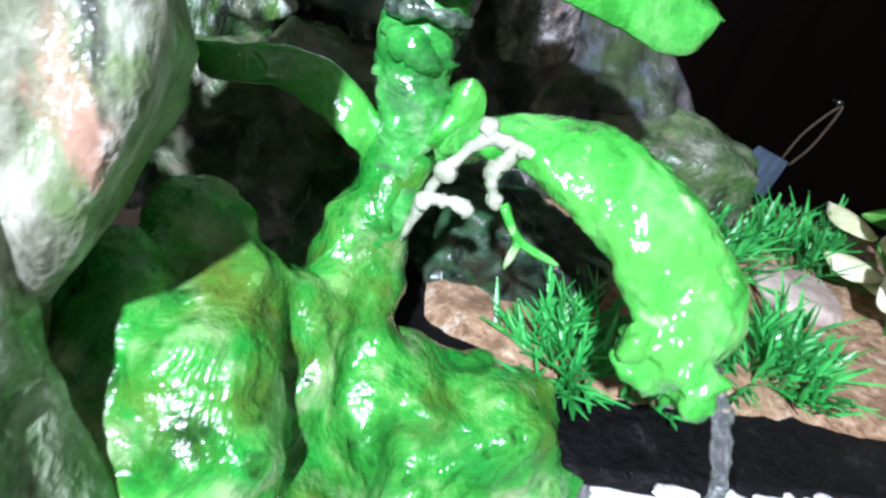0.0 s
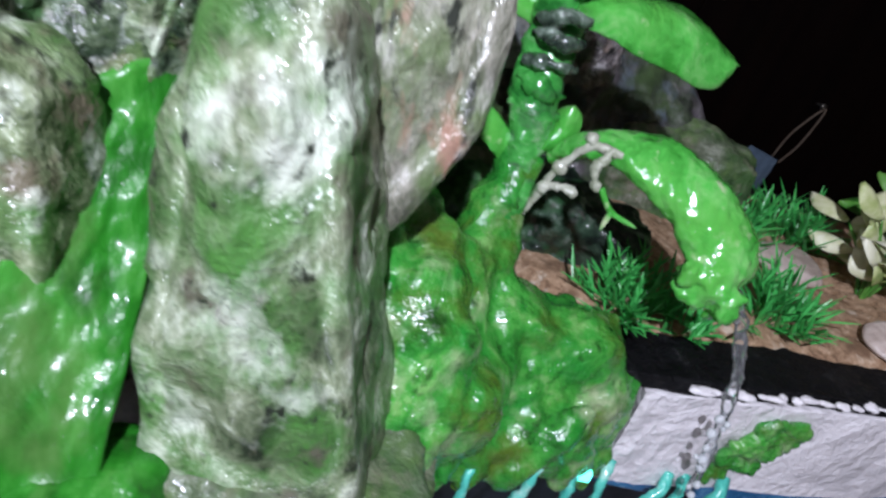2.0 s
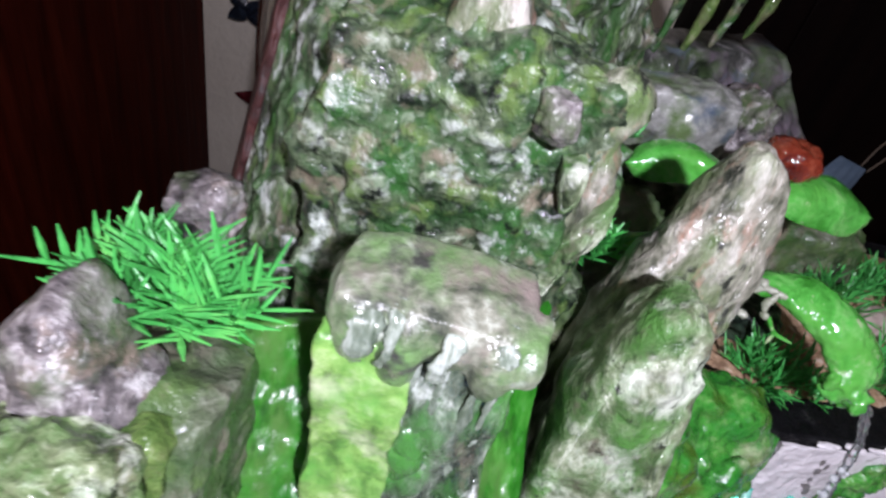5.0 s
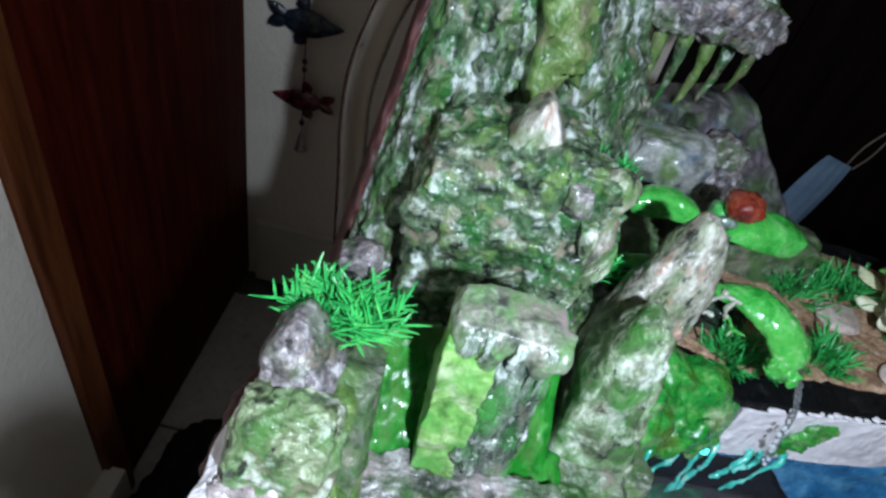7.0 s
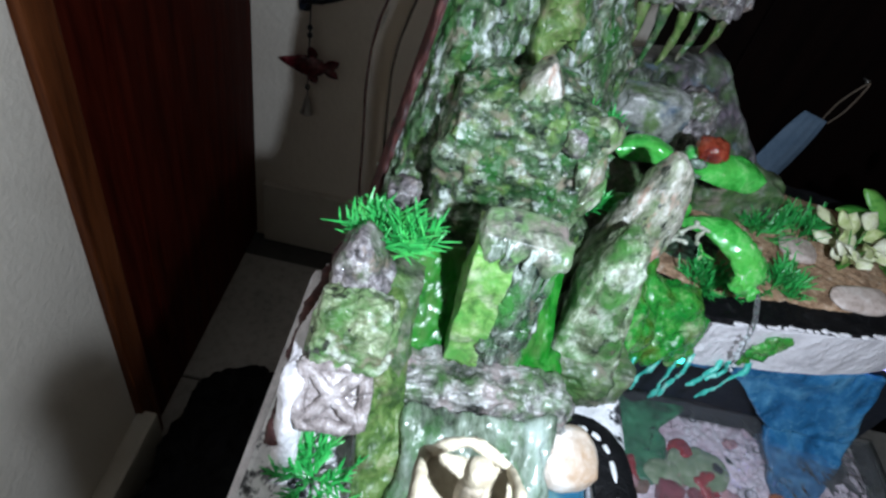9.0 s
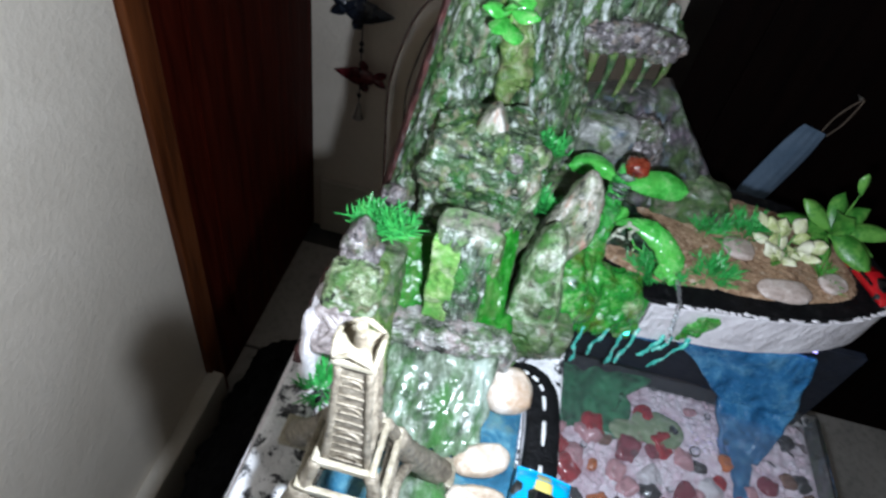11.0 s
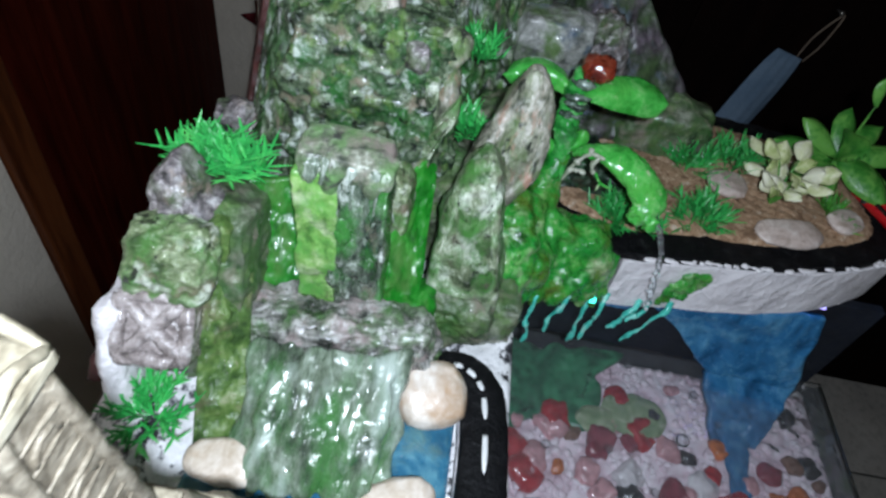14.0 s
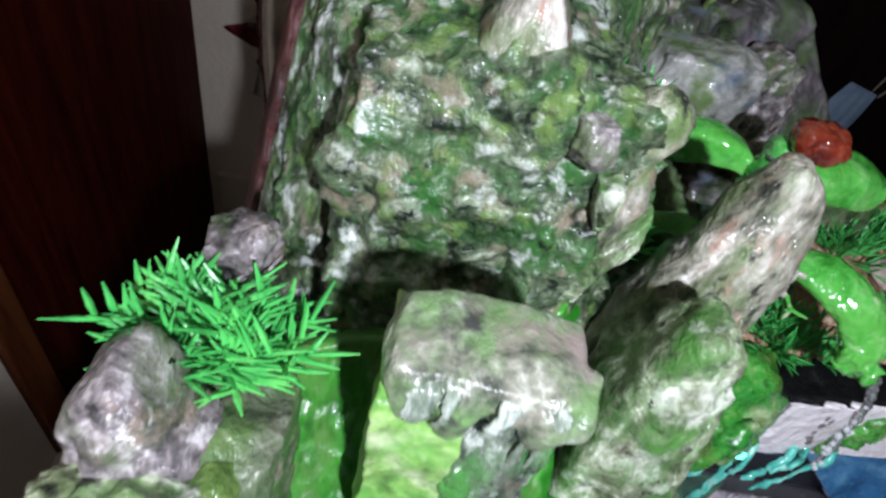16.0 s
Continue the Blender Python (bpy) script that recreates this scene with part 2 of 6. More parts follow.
M_GREENROCK = mottled("green_painted_rock", [(0.34, (0.008, 0.030, 0.010)), (0.45, (0.020, 0.085, 0.024)), (0.56, (0.040, 0.150, 0.040)), (0.68, (0.12, 0.22, 0.10))], 0.014, (0.3, 0.5), 0.45, 4, 0.6, spec=0.3, wet=0.012)
M_RING = mottled("dark_grey_trunk_ring", [(0.36, (0.020, 0.032, 0.024)), (0.50, (0.070, 0.105, 0.075)), (0.66, (0.24, 0.30, 0.25))], 0.006, (0.08, 0.25), 0.5, 4, 0.8)
M_LEAF = mottled("glossy_green_leaf_paint", [(0.34, (0.02926, 0.257, 0.02748)), (0.5, (0.06828, 0.418, 0.0627)), (0.66, (0.1756, 0.503, 0.1337))], 0.014, (0.05, 0.18), 0.4, 4, 0.8, over=(((0.4682, 0.57, 0.3292), 0.008, 0.65, 0.04), ((0.085, 0.400, 0.060), 0.018, 0.58, 0.08)))
M_TRUNK = mottled("wet_green_trunk_paint", [(0.34, (0.016, 0.150, 0.026)), (0.43, (0.028, 0.255, 0.040)), (0.56, (0.060, 0.350, 0.068)), (0.68, (0.22, 0.42, 0.20))], 0.012, (0.1, 0.3), 0.5, 4, 0.8, wet=0.010, stretch=(0.8, 0.8, 1.4), over=(((0.055, 0.110, 0.060), 0.012, 0.61, 0.06),))
M_APRON = mottled("glassy_waterfall_apron", [(0.33, (0.034, 0.048, 0.034)), (0.44, (0.085, 0.115, 0.078)), (0.55, (0.155, 0.195, 0.142)), (0.67, (0.32, 0.38, 0.31))], 0.018, (0.15, 0.4), 0.45, 5, 1.0, wet=0.012, wet_rough=0.14, stretch=(1.3, 0.65, 0.65), over=(((0.060, 0.180, 0.050), 0.020, 0.55, 0.10), ((0.40, 0.47, 0.42), 0.020, 0.60, 0.10)))
M_WHITE = mottled("brushed_white_paint", [(0.3, (0.60, 0.57, 0.59)), (0.5, (0.80, 0.76, 0.78)), (0.7, (0.87, 0.84, 0.86))], 0.03, (0.35, 0.6), 0.6, 8)
M_MARBLE = mottled("black_white_daubed_edge", [(0.37, (0.02, 0.02, 0.024)), (0.42, (0.22, 0.22, 0.23)), (0.46, (0.76, 0.75, 0.76)), (0.60, (0.82, 0.81, 0.82)), (0.70, (0.60, 0.60, 0.61))], 0.016, (0.2, 0.5), 0.6, 5, 0.3)
M_BLACK = mottled("black_road_paint", [(0.3, (0.003, 0.003, 0.0035)), (0.6, (0.007, 0.007, 0.008)), (0.80, (0.035, 0.035, 0.035))], 0.008, (0.4, 0.7), 0.9, 5, spec=0.12)
M_VOID = mottled("navy_void_shade", [(0.3, (0.002, 0.003, 0.006)), (0.7, (0.005, 0.009, 0.02))], 0.05, (0.5, 0.7), 0.2)
M_BLUE = mottled("blue_stream_paint", [(0.3, (0.02, 0.075, 0.13)), (0.5, (0.035, 0.15, 0.25)), (0.7, (0.12, 0.30, 0.38))], 0.025, (0.05, 0.15), 0.5, 4, 0.8, over=(((0.14, 0.24, 0.20), 0.02, 0.62, 0.10),))
M_POOLBLUE = mottled("blue_pool_paint", [(0.3, (0.012, 0.070, 0.17)), (0.5, (0.028, 0.145, 0.31)), (0.7, (0.09, 0.26, 0.42))], 0.03, (0.15, 0.35), 0.4, 4)
M_POOLGREEN = mottled("dark_green_pool_paint", [(0.3, (0.006, 0.0405, 0.02)), (0.5, (0.01, 0.1215, 0.05)), (0.7, (0.05, 0.27, 0.12))], 0.03, (0.2, 0.4), 0.3, 4)
M_SAND = mottled("coarse_tan_sand", [(0.30, (0.14, 0.075, 0.040)), (0.45, (0.33, 0.20, 0.115)), (0.58, (0.45, 0.29, 0.18)), (0.72, (0.62, 0.47, 0.34))], 0.004, (0.7, 0.9), 1.0, 5, over=(((0.20, 0.115, 0.065), 0.012, 0.60, 0.06), ((0.60, 0.49, 0.38), 0.006, 0.64, 0.04)))
M_GRAVEL = mottled("pale_pink_gravel", [(0.30, (0.54, 0.36, 0.42)), (0.45, (0.74, 0.58, 0.64)), (0.6, (0.82, 0.71, 0.76)), (0.75, (0.86, 0.80, 0.83))], 0.022, (0.4, 0.7), 0.5, 4)
M_PEBBLE = mottled("cream_pebble", [(0.30, (0.40, 0.29, 0.20)), (0.45, (0.55, 0.45, 0.35)), (0.58, (0.66, 0.57, 0.48)), (0.72, (0.74, 0.67, 0.60))], 0.016, (0.3, 0.5), 0.15, 6, over=(((0.44, 0.27, 0.15), 0.022, 0.61, 0.08),))
M_FLATPEB = mottled("pinkish_flat_pebble", [(0.3, (0.34, 0.26, 0.22)), (0.5, (0.52, 0.42, 0.37)), (0.7, (0.66, 0.58, 0.53))], 0.015, (0.35, 0.6), 0.3, 6, over=(((0.30, 0.23, 0.18), 0.012, 0.62, 0.08),))
M_TOWER = mottled("aged_brass_tower_metal", [(0.3, (0.075, 0.060, 0.042)), (0.45, (0.165, 0.138, 0.100)), (0.58, (0.240, 0.205, 0.155)), (0.72, (0.36, 0.32, 0.25))], 0.004, (0.45, 0.65), 0.5, 4, metal=0.15)
M_TOWERTRIM = mottled("cream_tower_trim", [(0.3, (0.1804, 0.152, 0.1053)), (0.5, (0.328, 0.288, 0.2106)), (0.7, (0.4592, 0.416, 0.3276))], 0.010, (0.35, 0.55), 0.4, 5, metal=0.15)
M_GRASS = mottled("plastic_grass_green", [(0.3, (0.0225, 0.22, 0.045)), (0.5, (0.045, 0.4, 0.081)), (0.7, (0.12, 0.52, 0.117))], 0.02, (0.25, 0.45), 0.2, 4)
M_GRASS2 = mottled("plastic_grass_yellow_green", [(0.3, (0.03, 0.18, 0.02)), (0.5, (0.08, 0.32, 0.04)), (0.7, (0.18, 0.42, 0.06))], 0.02, (0.3, 0.5), 0.2, 4)
M_GLEAF = mottled("broad_plastic_leaf_green", [(0.3, (0.015, 0.10, 0.012)), (0.5, (0.04, 0.20, 0.025)), (0.7, (0.13, 0.34, 0.06))], 0.012, (0.25, 0.45), 0.3, 4, rnd=0.2)
M_YLEAF = mottled("cream_yellow_leaf", [(0.3, (0.20, 0.30, 0.08)), (0.45, (0.40, 0.47, 0.18)), (0.6, (0.60, 0.62, 0.36)), (0.8, (0.74, 0.73, 0.56))], 0.012, (0.35, 0.55), 0.3, 4, rnd=0.3)
M_RED = mottled("red_glass_stone", [(0.3, (0.050, 0.006, 0.004)), (0.5, (0.150, 0.020, 0.009)), (0.7, (0.24, 0.055, 0.028))], 0.008, (0.05, 0.15), 0.4, 4, 0.6)
M_ROOT = mottled("off_white_root", [(0.3, (0.24, 0.27, 0.18)), (0.6, (0.48, 0.49, 0.40))], 0.01, (0.25, 0.45), 0.5, 4, 0.3)
M_REDEDGE = mottled("red_brown_board_edge", [(0.3, (0.014, 0.004, 0.003)), (0.5, (0.045, 0.009, 0.008)), (0.70, (0.085, 0.024, 0.020))], 0.008, (0.5, 0.7), 0.5, 4)
M_CYAN = mottled("turquoise_glue_strand", [(0.3, (0.04, 0.40, 0.32)), (0.5, (0.10, 0.62, 0.50)), (0.7, (0.40, 0.75, 0.65))], 0.01, (0.15, 0.3), 0.3, 4, 0.4)
M_WALL = mottled("cream_wall_paint", [(0.3, (0.74, 0.665, 0.565)), (0.5, (0.80, 0.725, 0.62)), (0.7, (0.84, 0.765, 0.665))], 0.25, (0.5, 0.7), 0.15, 30)
M_SKIRT = mottled("off_white_skirting", [(0.3, (0.58, 0.53, 0.45)), (0.7, (0.70, 0.65, 0.57))], 0.15, (0.3, 0.5), 0.1, 20)
M_DOOR = mottled("dark_red_brown_door_wood", [(0.3, (0.022, 0.0022, 0.0010)), (0.5, (0.042, 0.0046, 0.0020)), (0.7, (0.066, 0.0085, 0.0036))], 0.05, (0.45, 0.6), 0.1, 6, stretch=(3, 3, 0.25), spec=0.04)
M_FRAME = mottled("orange_brown_frame_wood", [(0.3, (0.050, 0.0125, 0.0032)), (0.5, (0.100, 0.0270, 0.0070)), (0.7, (0.150, 0.0450, 0.0130))], 0.05, (0.4, 0.6), 0.1, 6, stretch=(3, 3, 0.25), spec=0.2)
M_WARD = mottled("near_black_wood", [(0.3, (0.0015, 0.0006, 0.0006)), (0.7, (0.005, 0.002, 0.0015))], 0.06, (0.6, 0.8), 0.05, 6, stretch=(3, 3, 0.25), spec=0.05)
M_TILE = mottled("grey_stone_floor_tile", [(0.3, (0.36, 0.345, 0.325)), (0.5, (0.48, 0.46, 0.43)), (0.7, (0.56, 0.54, 0.51))], 0.15, (0.2, 0.4), 0.1, 10, rnd=0.06)
M_GROUT = mottled("dark_floor_joint", [(0.3, (0.06, 0.06, 0.055)), (0.7, (0.11, 0.105, 0.1))], 0.05, (0.7, 0.9), 0.2)
M_STOOL = mottled("black_lacquered_wood", [(0.3, (0.004, 0.004, 0.004)), (0.7, (0.012, 0.012, 0.012))], 0.05, (0.35, 0.6), 0.3, 6)
M_BAG = mottled("black_crumpled_cloth", [(0.3, (0.006, 0.006, 0.007)), (0.7, (0.018, 0.018, 0.02))], 0.03, (0.6, 0.9), 0.6, 8, spec=0.1)
M_MASK = mottled("pale_blue_mask_fabric", [(0.3, (0.11, 0.17, 0.25)), (0.7, (0.17, 0.24, 0.33))], 0.03, (0.7, 0.9), 0.3, 12, spec=0.1)
M_LOOP = mottled("beige_elastic", [(0.3, (0.14, 0.10, 0.07)), (0.7, (0.22, 0.17, 0.13))], 0.01, (0.7, 0.9), 0.3)
M_FISHRED = mottled("maroon_glazed_fish", [(0.3, (0.030, 0.003, 0.005)), (0.5, (0.085, 0.008, 0.013)), (0.7, (0.20, 0.040, 0.045))], 0.012, (0.15, 0.3), 0.4, 5, 0.4)
M_FISHDARK = mottled("black_glazed_fish", [(0.3, (0.006, 0.008, 0.012)), (0.7, (0.02, 0.03, 0.05))], 0.012, (0.15, 0.3), 0.4, 5, 0.4)
M_BELL = mottled("silver_bell_metal", [(0.3, (0.3, 0.29, 0.27)), (0.7, (0.5, 0.48, 0.44))], 0.01, (0.25, 0.4), 0.2, metal=0.9)
M_CARBLUE = mottled("bright_blue_car_enamel", [(0.3, (0.0, 0.30, 0.62)), (0.7, (0.01, 0.40, 0.74))], 0.05, (0.08, 0.15), 0.05, 4, 0.8)
M_CARYEL = mottled("yellow_car_stripe", [(0.3, (0.70, 0.55, 0.12)), (0.7, (0.80, 0.66, 0.22))], 0.05, (0.1, 0.2), 0.05, 4, 0.5)
M_CARRED = mottled("red_car_enamel", [(0.3, (0.40, 0.005, 0.01)), (0.7, (0.55, 0.015, 0.02))], 0.05, (0.08, 0.15), 0.05, 4, 0.8)
M_CARGLASS = mottled("black_car_glass", [(0.3, (0.004, 0.004, 0.005)), (0.7, (0.01, 0.01, 0.012))], 0.05, (0.05, 0.1), 0.02, 4, 0.5)
M_TYRE = mottled("black_plastic_tyre", [(0.3, (0.008, 0.008, 0.008)), (0.7, (0.02, 0.02, 0.02))], 0.01, (0.5, 0.7), 0.3)
def glowing(name, colour, power):
    m, nt, b = nodes_of(name)
    b.inputs["Base Color"].default_value = (*colour, 1)
    b.inputs["Emission Color"].default_value, b.inputs["Emission Strength"].default_value = (*colour, 1), power
    return m


M_LEDV = glowing("violet_led", (0.42, 0.36, 1.0), 3.0)
M_LEDC = glowing("turquoise_led", (0.10, 1.0, 0.75), 3.0)
M_DASH = mottled("white_road_marking", [(0.3, (0.6, 0.6, 0.6)), (0.7, (0.8, 0.8, 0.8))], 0.01, (0.4, 0.6), 0.3)
STONES = [mottled(n + "_pool_stone", [(0.3, tuple(0.5 * v for v in c)), (0.5, c), (0.75, tuple(min(0.85, 1.4 * v + 0.04) for v in c))], 0.02, (0.08, 0.3), 0.3, 4, 0.4)
          for n, c in (("crimson", (0.36, 0.010, 0.018)), ("orange", (0.50, 0.13, 0.03)), ("black", (0.02, 0.016, 0.018)), ("pink", (0.55, 0.28, 0.30)), ("white", (0.66, 0.60, 0.62)), ("brown", (0.20, 0.10, 0.07)), ("maroon", (0.22, 0.03, 0.05)))]


def watery(name, tint, gloss, foam=0.0):
    m, nt, b = nodes_of(name)
    out = nt.nodes["Material Output"]
    tr, gl, mx, fr, nz, bp = (nt.nodes.new("ShaderNode" + k) for k in ("BsdfTransparent", "BsdfGlossy", "MixShader", "Fresnel", "TexNoise", "Bump"))
    tr.inputs[0].default_value = (*tint, 1)
    gl.inputs["Roughness"].default_value = gloss
    fr.inputs["IOR"].default_value = 1.33
    nz.inputs["Scale"].default_value = 55
    co = nt.nodes.new("ShaderNodeTexCoord")
    nt.links.new(co.outputs["Object"], nz.inputs["Vector"])
    bp.inputs["Strength"].default_value, bp.inputs["Distance"].default_value = 0.5, 0.004
    nt.links.new(nz.outputs[0], bp.inputs["Height"])
    nt.links.new(bp.outputs[0], gl.inputs["Normal"])
    nt.links.new(bp.outputs[0], fr.inputs["Normal"])
    nt.links.new(fr.outputs[0], mx.inputs[0])
    nt.links.new(tr.outputs[0], mx.inputs[1])
    nt.links.new(gl.outputs[0], mx.inputs[2])
    if foam:
        df, m2 = nt.nodes.new("ShaderNodeBsdfDiffuse"), nt.nodes.new("ShaderNodeMixShader")
        df.inputs[0].default_value, m2.inputs[0].default_value = (0.8, 0.82, 0.84, 1), foam
        nt.links.new(mx.outputs[0], m2.inputs[1])
        nt.links.new(df.outputs[0], m2.inputs[2])
        nt.links.new(m2.outputs[0], out.inputs["Surface"])
    else:
        nt.links.new(mx.outputs[0], out.inputs["Surface"])
    return m


M_WATER = watery("clear_pool_water", (0.97, 0.98, 0.985), 0.05, 0.035)
M_JET = watery("falling_water", (0.97, 0.98, 0.985), 0.02, 0.05)

M_HOSE, hose_nodes, hose_bsdf = nodes_of("clear_hose_plastic")
hose_bsdf.inputs["Base Color"].default_value = (0.86, 0.82, 0.76, 1)
hose_bsdf.inputs["Transmission Weight"].default_value, hose_bsdf.inputs["Roughness"].default_value, hose_bsdf.inputs["IOR"].default_value = 1.0, 0.12, 1.45
M_DROP = watery("bright_water_drop", (0.95, 0.97, 0.98), 0.02, 0.55)


# ---- builders ----
def part(name, verts, faces, material, parent=None, label="", smooth=True):
    me = bpy.data.meshes.new(name)
    me.from_pydata([tuple(v) for v in verts], [], faces)
    me.materials.append(material)
    if smooth:
        me.polygons.foreach_set("use_smooth", [True] * len(me.polygons))
    me.update()
    ob = new(name, me)
    if parent is not None:
        ob.parent = parent
    return tagged(ob, label)


def thing(name, label, category, group="", at=(0, 0, 0)):
    e = tagged(new(name), label, category, group)
    e.location, e.empty_display_size = at, 0.01
    return e


def rugged(p, seed, freq, amp):
    q = Vector(p) * freq + Vector((seed * 3.7, seed * 1.9, seed * 5.3))
    d, _ = noise.voronoi(q)
    crest = 1 - abs(noise.noise(q * 2.3)) * 2
    return amp * (0.8 * noise.fractal(q * 0.7, 0.9, 2.1, 5) + 0.9 * (d[0] - 0.35) + 0.20 * crest + 0.17 * noise.fractal(q * 4.5, 0.8, 2.2, 3))


def sphere_grid(n):
    """Unit directions over the six faces of a cube, welded."""
    index, verts, faces = {}, [], []
    axes = [((1, 0, 0), (0, 1, 0), (0, 0, 1)), ((-1, 0, 0), (0, 0, 1), (0, 1, 0)), ((0, 1, 0), (0, 0, 1), (1, 0, 0)),
            ((0, -1, 0), (1, 0, 0), (0, 0, 1)), ((0, 0, 1), (1, 0, 0), (0, 1, 0)), ((0, 0, -1), (0, 1, 0), (1, 0, 0))]
    for w, a, b in axes:
        rows = []
        for i in range(n + 1):
            row = []
            for j in range(n + 1):
                u, v = math.tan((2 * i / n - 1) * math.pi / 4), math.tan((2 * j / n - 1) * math.pi / 4)
                c = tuple(round(w[k] + u * a[k] + v * b[k], 6) for k in range(3))
                if c not in index:
                    index[c] = len(verts)
                    verts.append(c)
                row.append(index[c])
            rows.append(row)
        for i in range(n):
            for j in range(n):
                faces.append((rows[i][j], rows[i + 1][j], rows[i + 1][j + 1], rows[i][j + 1]))
    return verts, faces


GRIDS = {}


def rock(name, c, r, material, parent=None, seed=1, box=0.5, freq=45.0, amp=0.006, n=18, point=0.0, turn=(0, 0, 0), label=""):
    """A boulder of half sizes r at c: between an ellipsoid and a block, chipped and cracked; point draws its top in."""
    if n not in GRIDS:
        GRIDS[n] = sphere_grid(n)
    dirs, faces = GRIDS[n]
    spin = Euler([radians(a) for a in turn]).to_matrix()
    verts = []
    for d in dirs:
        v = Vector(d)
        ball, cube = v.normalized(), v / max(abs(x) for x in v)
        p = ball.lerp(cube, box)
        if point and p.z > -0.4:
            k = 1 - point * (p.z + 0.4) / 1.4
            p.x *= k
            p.y *= k
        q = spin @ Vector((p.x * r[0], p.y * r[1], p.z * r[2]))
        q += Vector(c)
        verts.append(q + (spin @ ball) * rugged(q, seed, freq, amp))
    return part(name, verts, faces, material, parent, label)


def slab(name, bl, br, tl, tr, material, parent=None, seed=1, nu=40, nv=40, thick=0.012, freq=45.0, amp=0.006, bulge=0.0, fray=0.0, label=""):
    """A rough sheet between four corners with a back: bulge pushes its middle out, fray makes its rim uneven."""
    bl, br, tl, tr = map(Vector, (bl, br, tl, tr))
    normal = (br - bl).cross(tl - bl).normalized()
    front, back = [], []
    for j in range(nv + 1):
        for i in range(nu + 1):
            s, t = i / nu, j / nv
            rim = min(s, 1 - s, t, 1 - t)
            p = bl.lerp(br, s).lerp(tl.lerp(tr, s), t)
            w = fray * noise.noise(p * 60 + Vector((seed, 0, 0))) * (1 if rim < 0.12 else 0)
            p = p + (p - (bl + br + tl + tr) / 4) * w
            q = p + normal * (rugged(p, seed, freq, amp) + bulge * math.sin(math.pi * s) * math.sin(math.pi * t))
            front.append(q if rim > 0 else p)
            back.append(p - normal * thick)
    k = nu + 1
    faces, off = [], len(front)
    for j in range(nv):
        for i in range(nu):
            a, b, c, d = j * k + i, j * k + i + 1, (j + 1) * k + i + 1, (j + 1) * k + i
            faces += [(a, b, c, d), (off + d, off + c, off + b, off + a)]
    ring = [i for i in range(nu)] + [j * k + nu for j in range(nv)] + [nv * k + i for i in range(nu, 0, -1)] + [j * k for j in range(nv, 0, -1)]
    for a, b in zip(ring, ring[1:] + ring[:1]):
        faces.append((b, a, off + a, off + b))
    return part(name, front + back, faces, material, parent, label)


def smooth_path(pts, n):
    """A Catmull-Rom line through a few points."""
    pts = [Vector(p) for p in pts]
    ext = [2 * pts[0] - pts[1], *pts, 2 * pts[-1] - pts[-2]]
    out = []
    for k in range(n + 1):
        x = k / n * (len(pts) - 1)
        i = min(int(x), len(pts) - 2)
        t = x - i
        a, b, c, d = ext[i:i + 4]
        out.append(0.5 * (2 * b + (c - a) * t + (2 * a - 5 * b + 4 * c - d) * t * t + (3 * b - a - 3 * c + d) * t ** 3))
    return out


def loft(name, pts, radii, material, parent=None, n=24, seg=16, seed=1, freq=45.0, amp=0.0, squash=1.0, wide=None, label="", tip=True, grooves=0.0):
    """A tube through a few points with the radii given along it; squash flattens it across wide."""
    line = smooth_path(pts, n)
    wide = Vector(wide) if wide else Vector((1, 0, 0))
    verts, faces = [], []
    for k, p in enumerate(line):
        ahead = (line[min(k + 1, n)] - line[max(k - 1, 0)]).normalized()
        side = (wide - ahead * wide.dot(ahead)).normalized()
        other = ahead.cross(side)
        x = k / n * (len(radii) - 1)
        i = min(int(x), len(radii) - 2)
        r = radii[i] + (radii[i + 1] - radii[i]) * (x - i)
        if tip and n - k < 4:
            r *= (0.35, 0.72, 0.92, 1)[n - k]
        for s in range(seg):
            a = 2 * math.pi * s / seg
            o = side * math.cos(a) + other * math.sin(a) * squash
            q = p + o * r * (1 + grooves * noise.noise(Vector((math.cos(a) * 2.2, math.sin(a) * 2.2, k / n * 1.5 + seed))))
            if amp:
                q = q + o * rugged(q, seed, freq, amp)
            verts.append(q)
    for k in range(n):
        for s in range(seg):
            a, b = k * seg + s, k * seg + (s + 1) % seg
            faces.append((a, b, b + seg, a + seg))
    verts += [line[0], line[-1] + (line[-1] - line[-2]).normalized() * radii[-1] * 0.3]
    for s in range(seg):
        faces.append((len(verts) - 2, (s + 1) % seg, s))
        faces.append((len(verts) - 1, n * seg + s, n * seg + (s + 1) % seg))
    return part(name, verts, faces, material, parent, label)


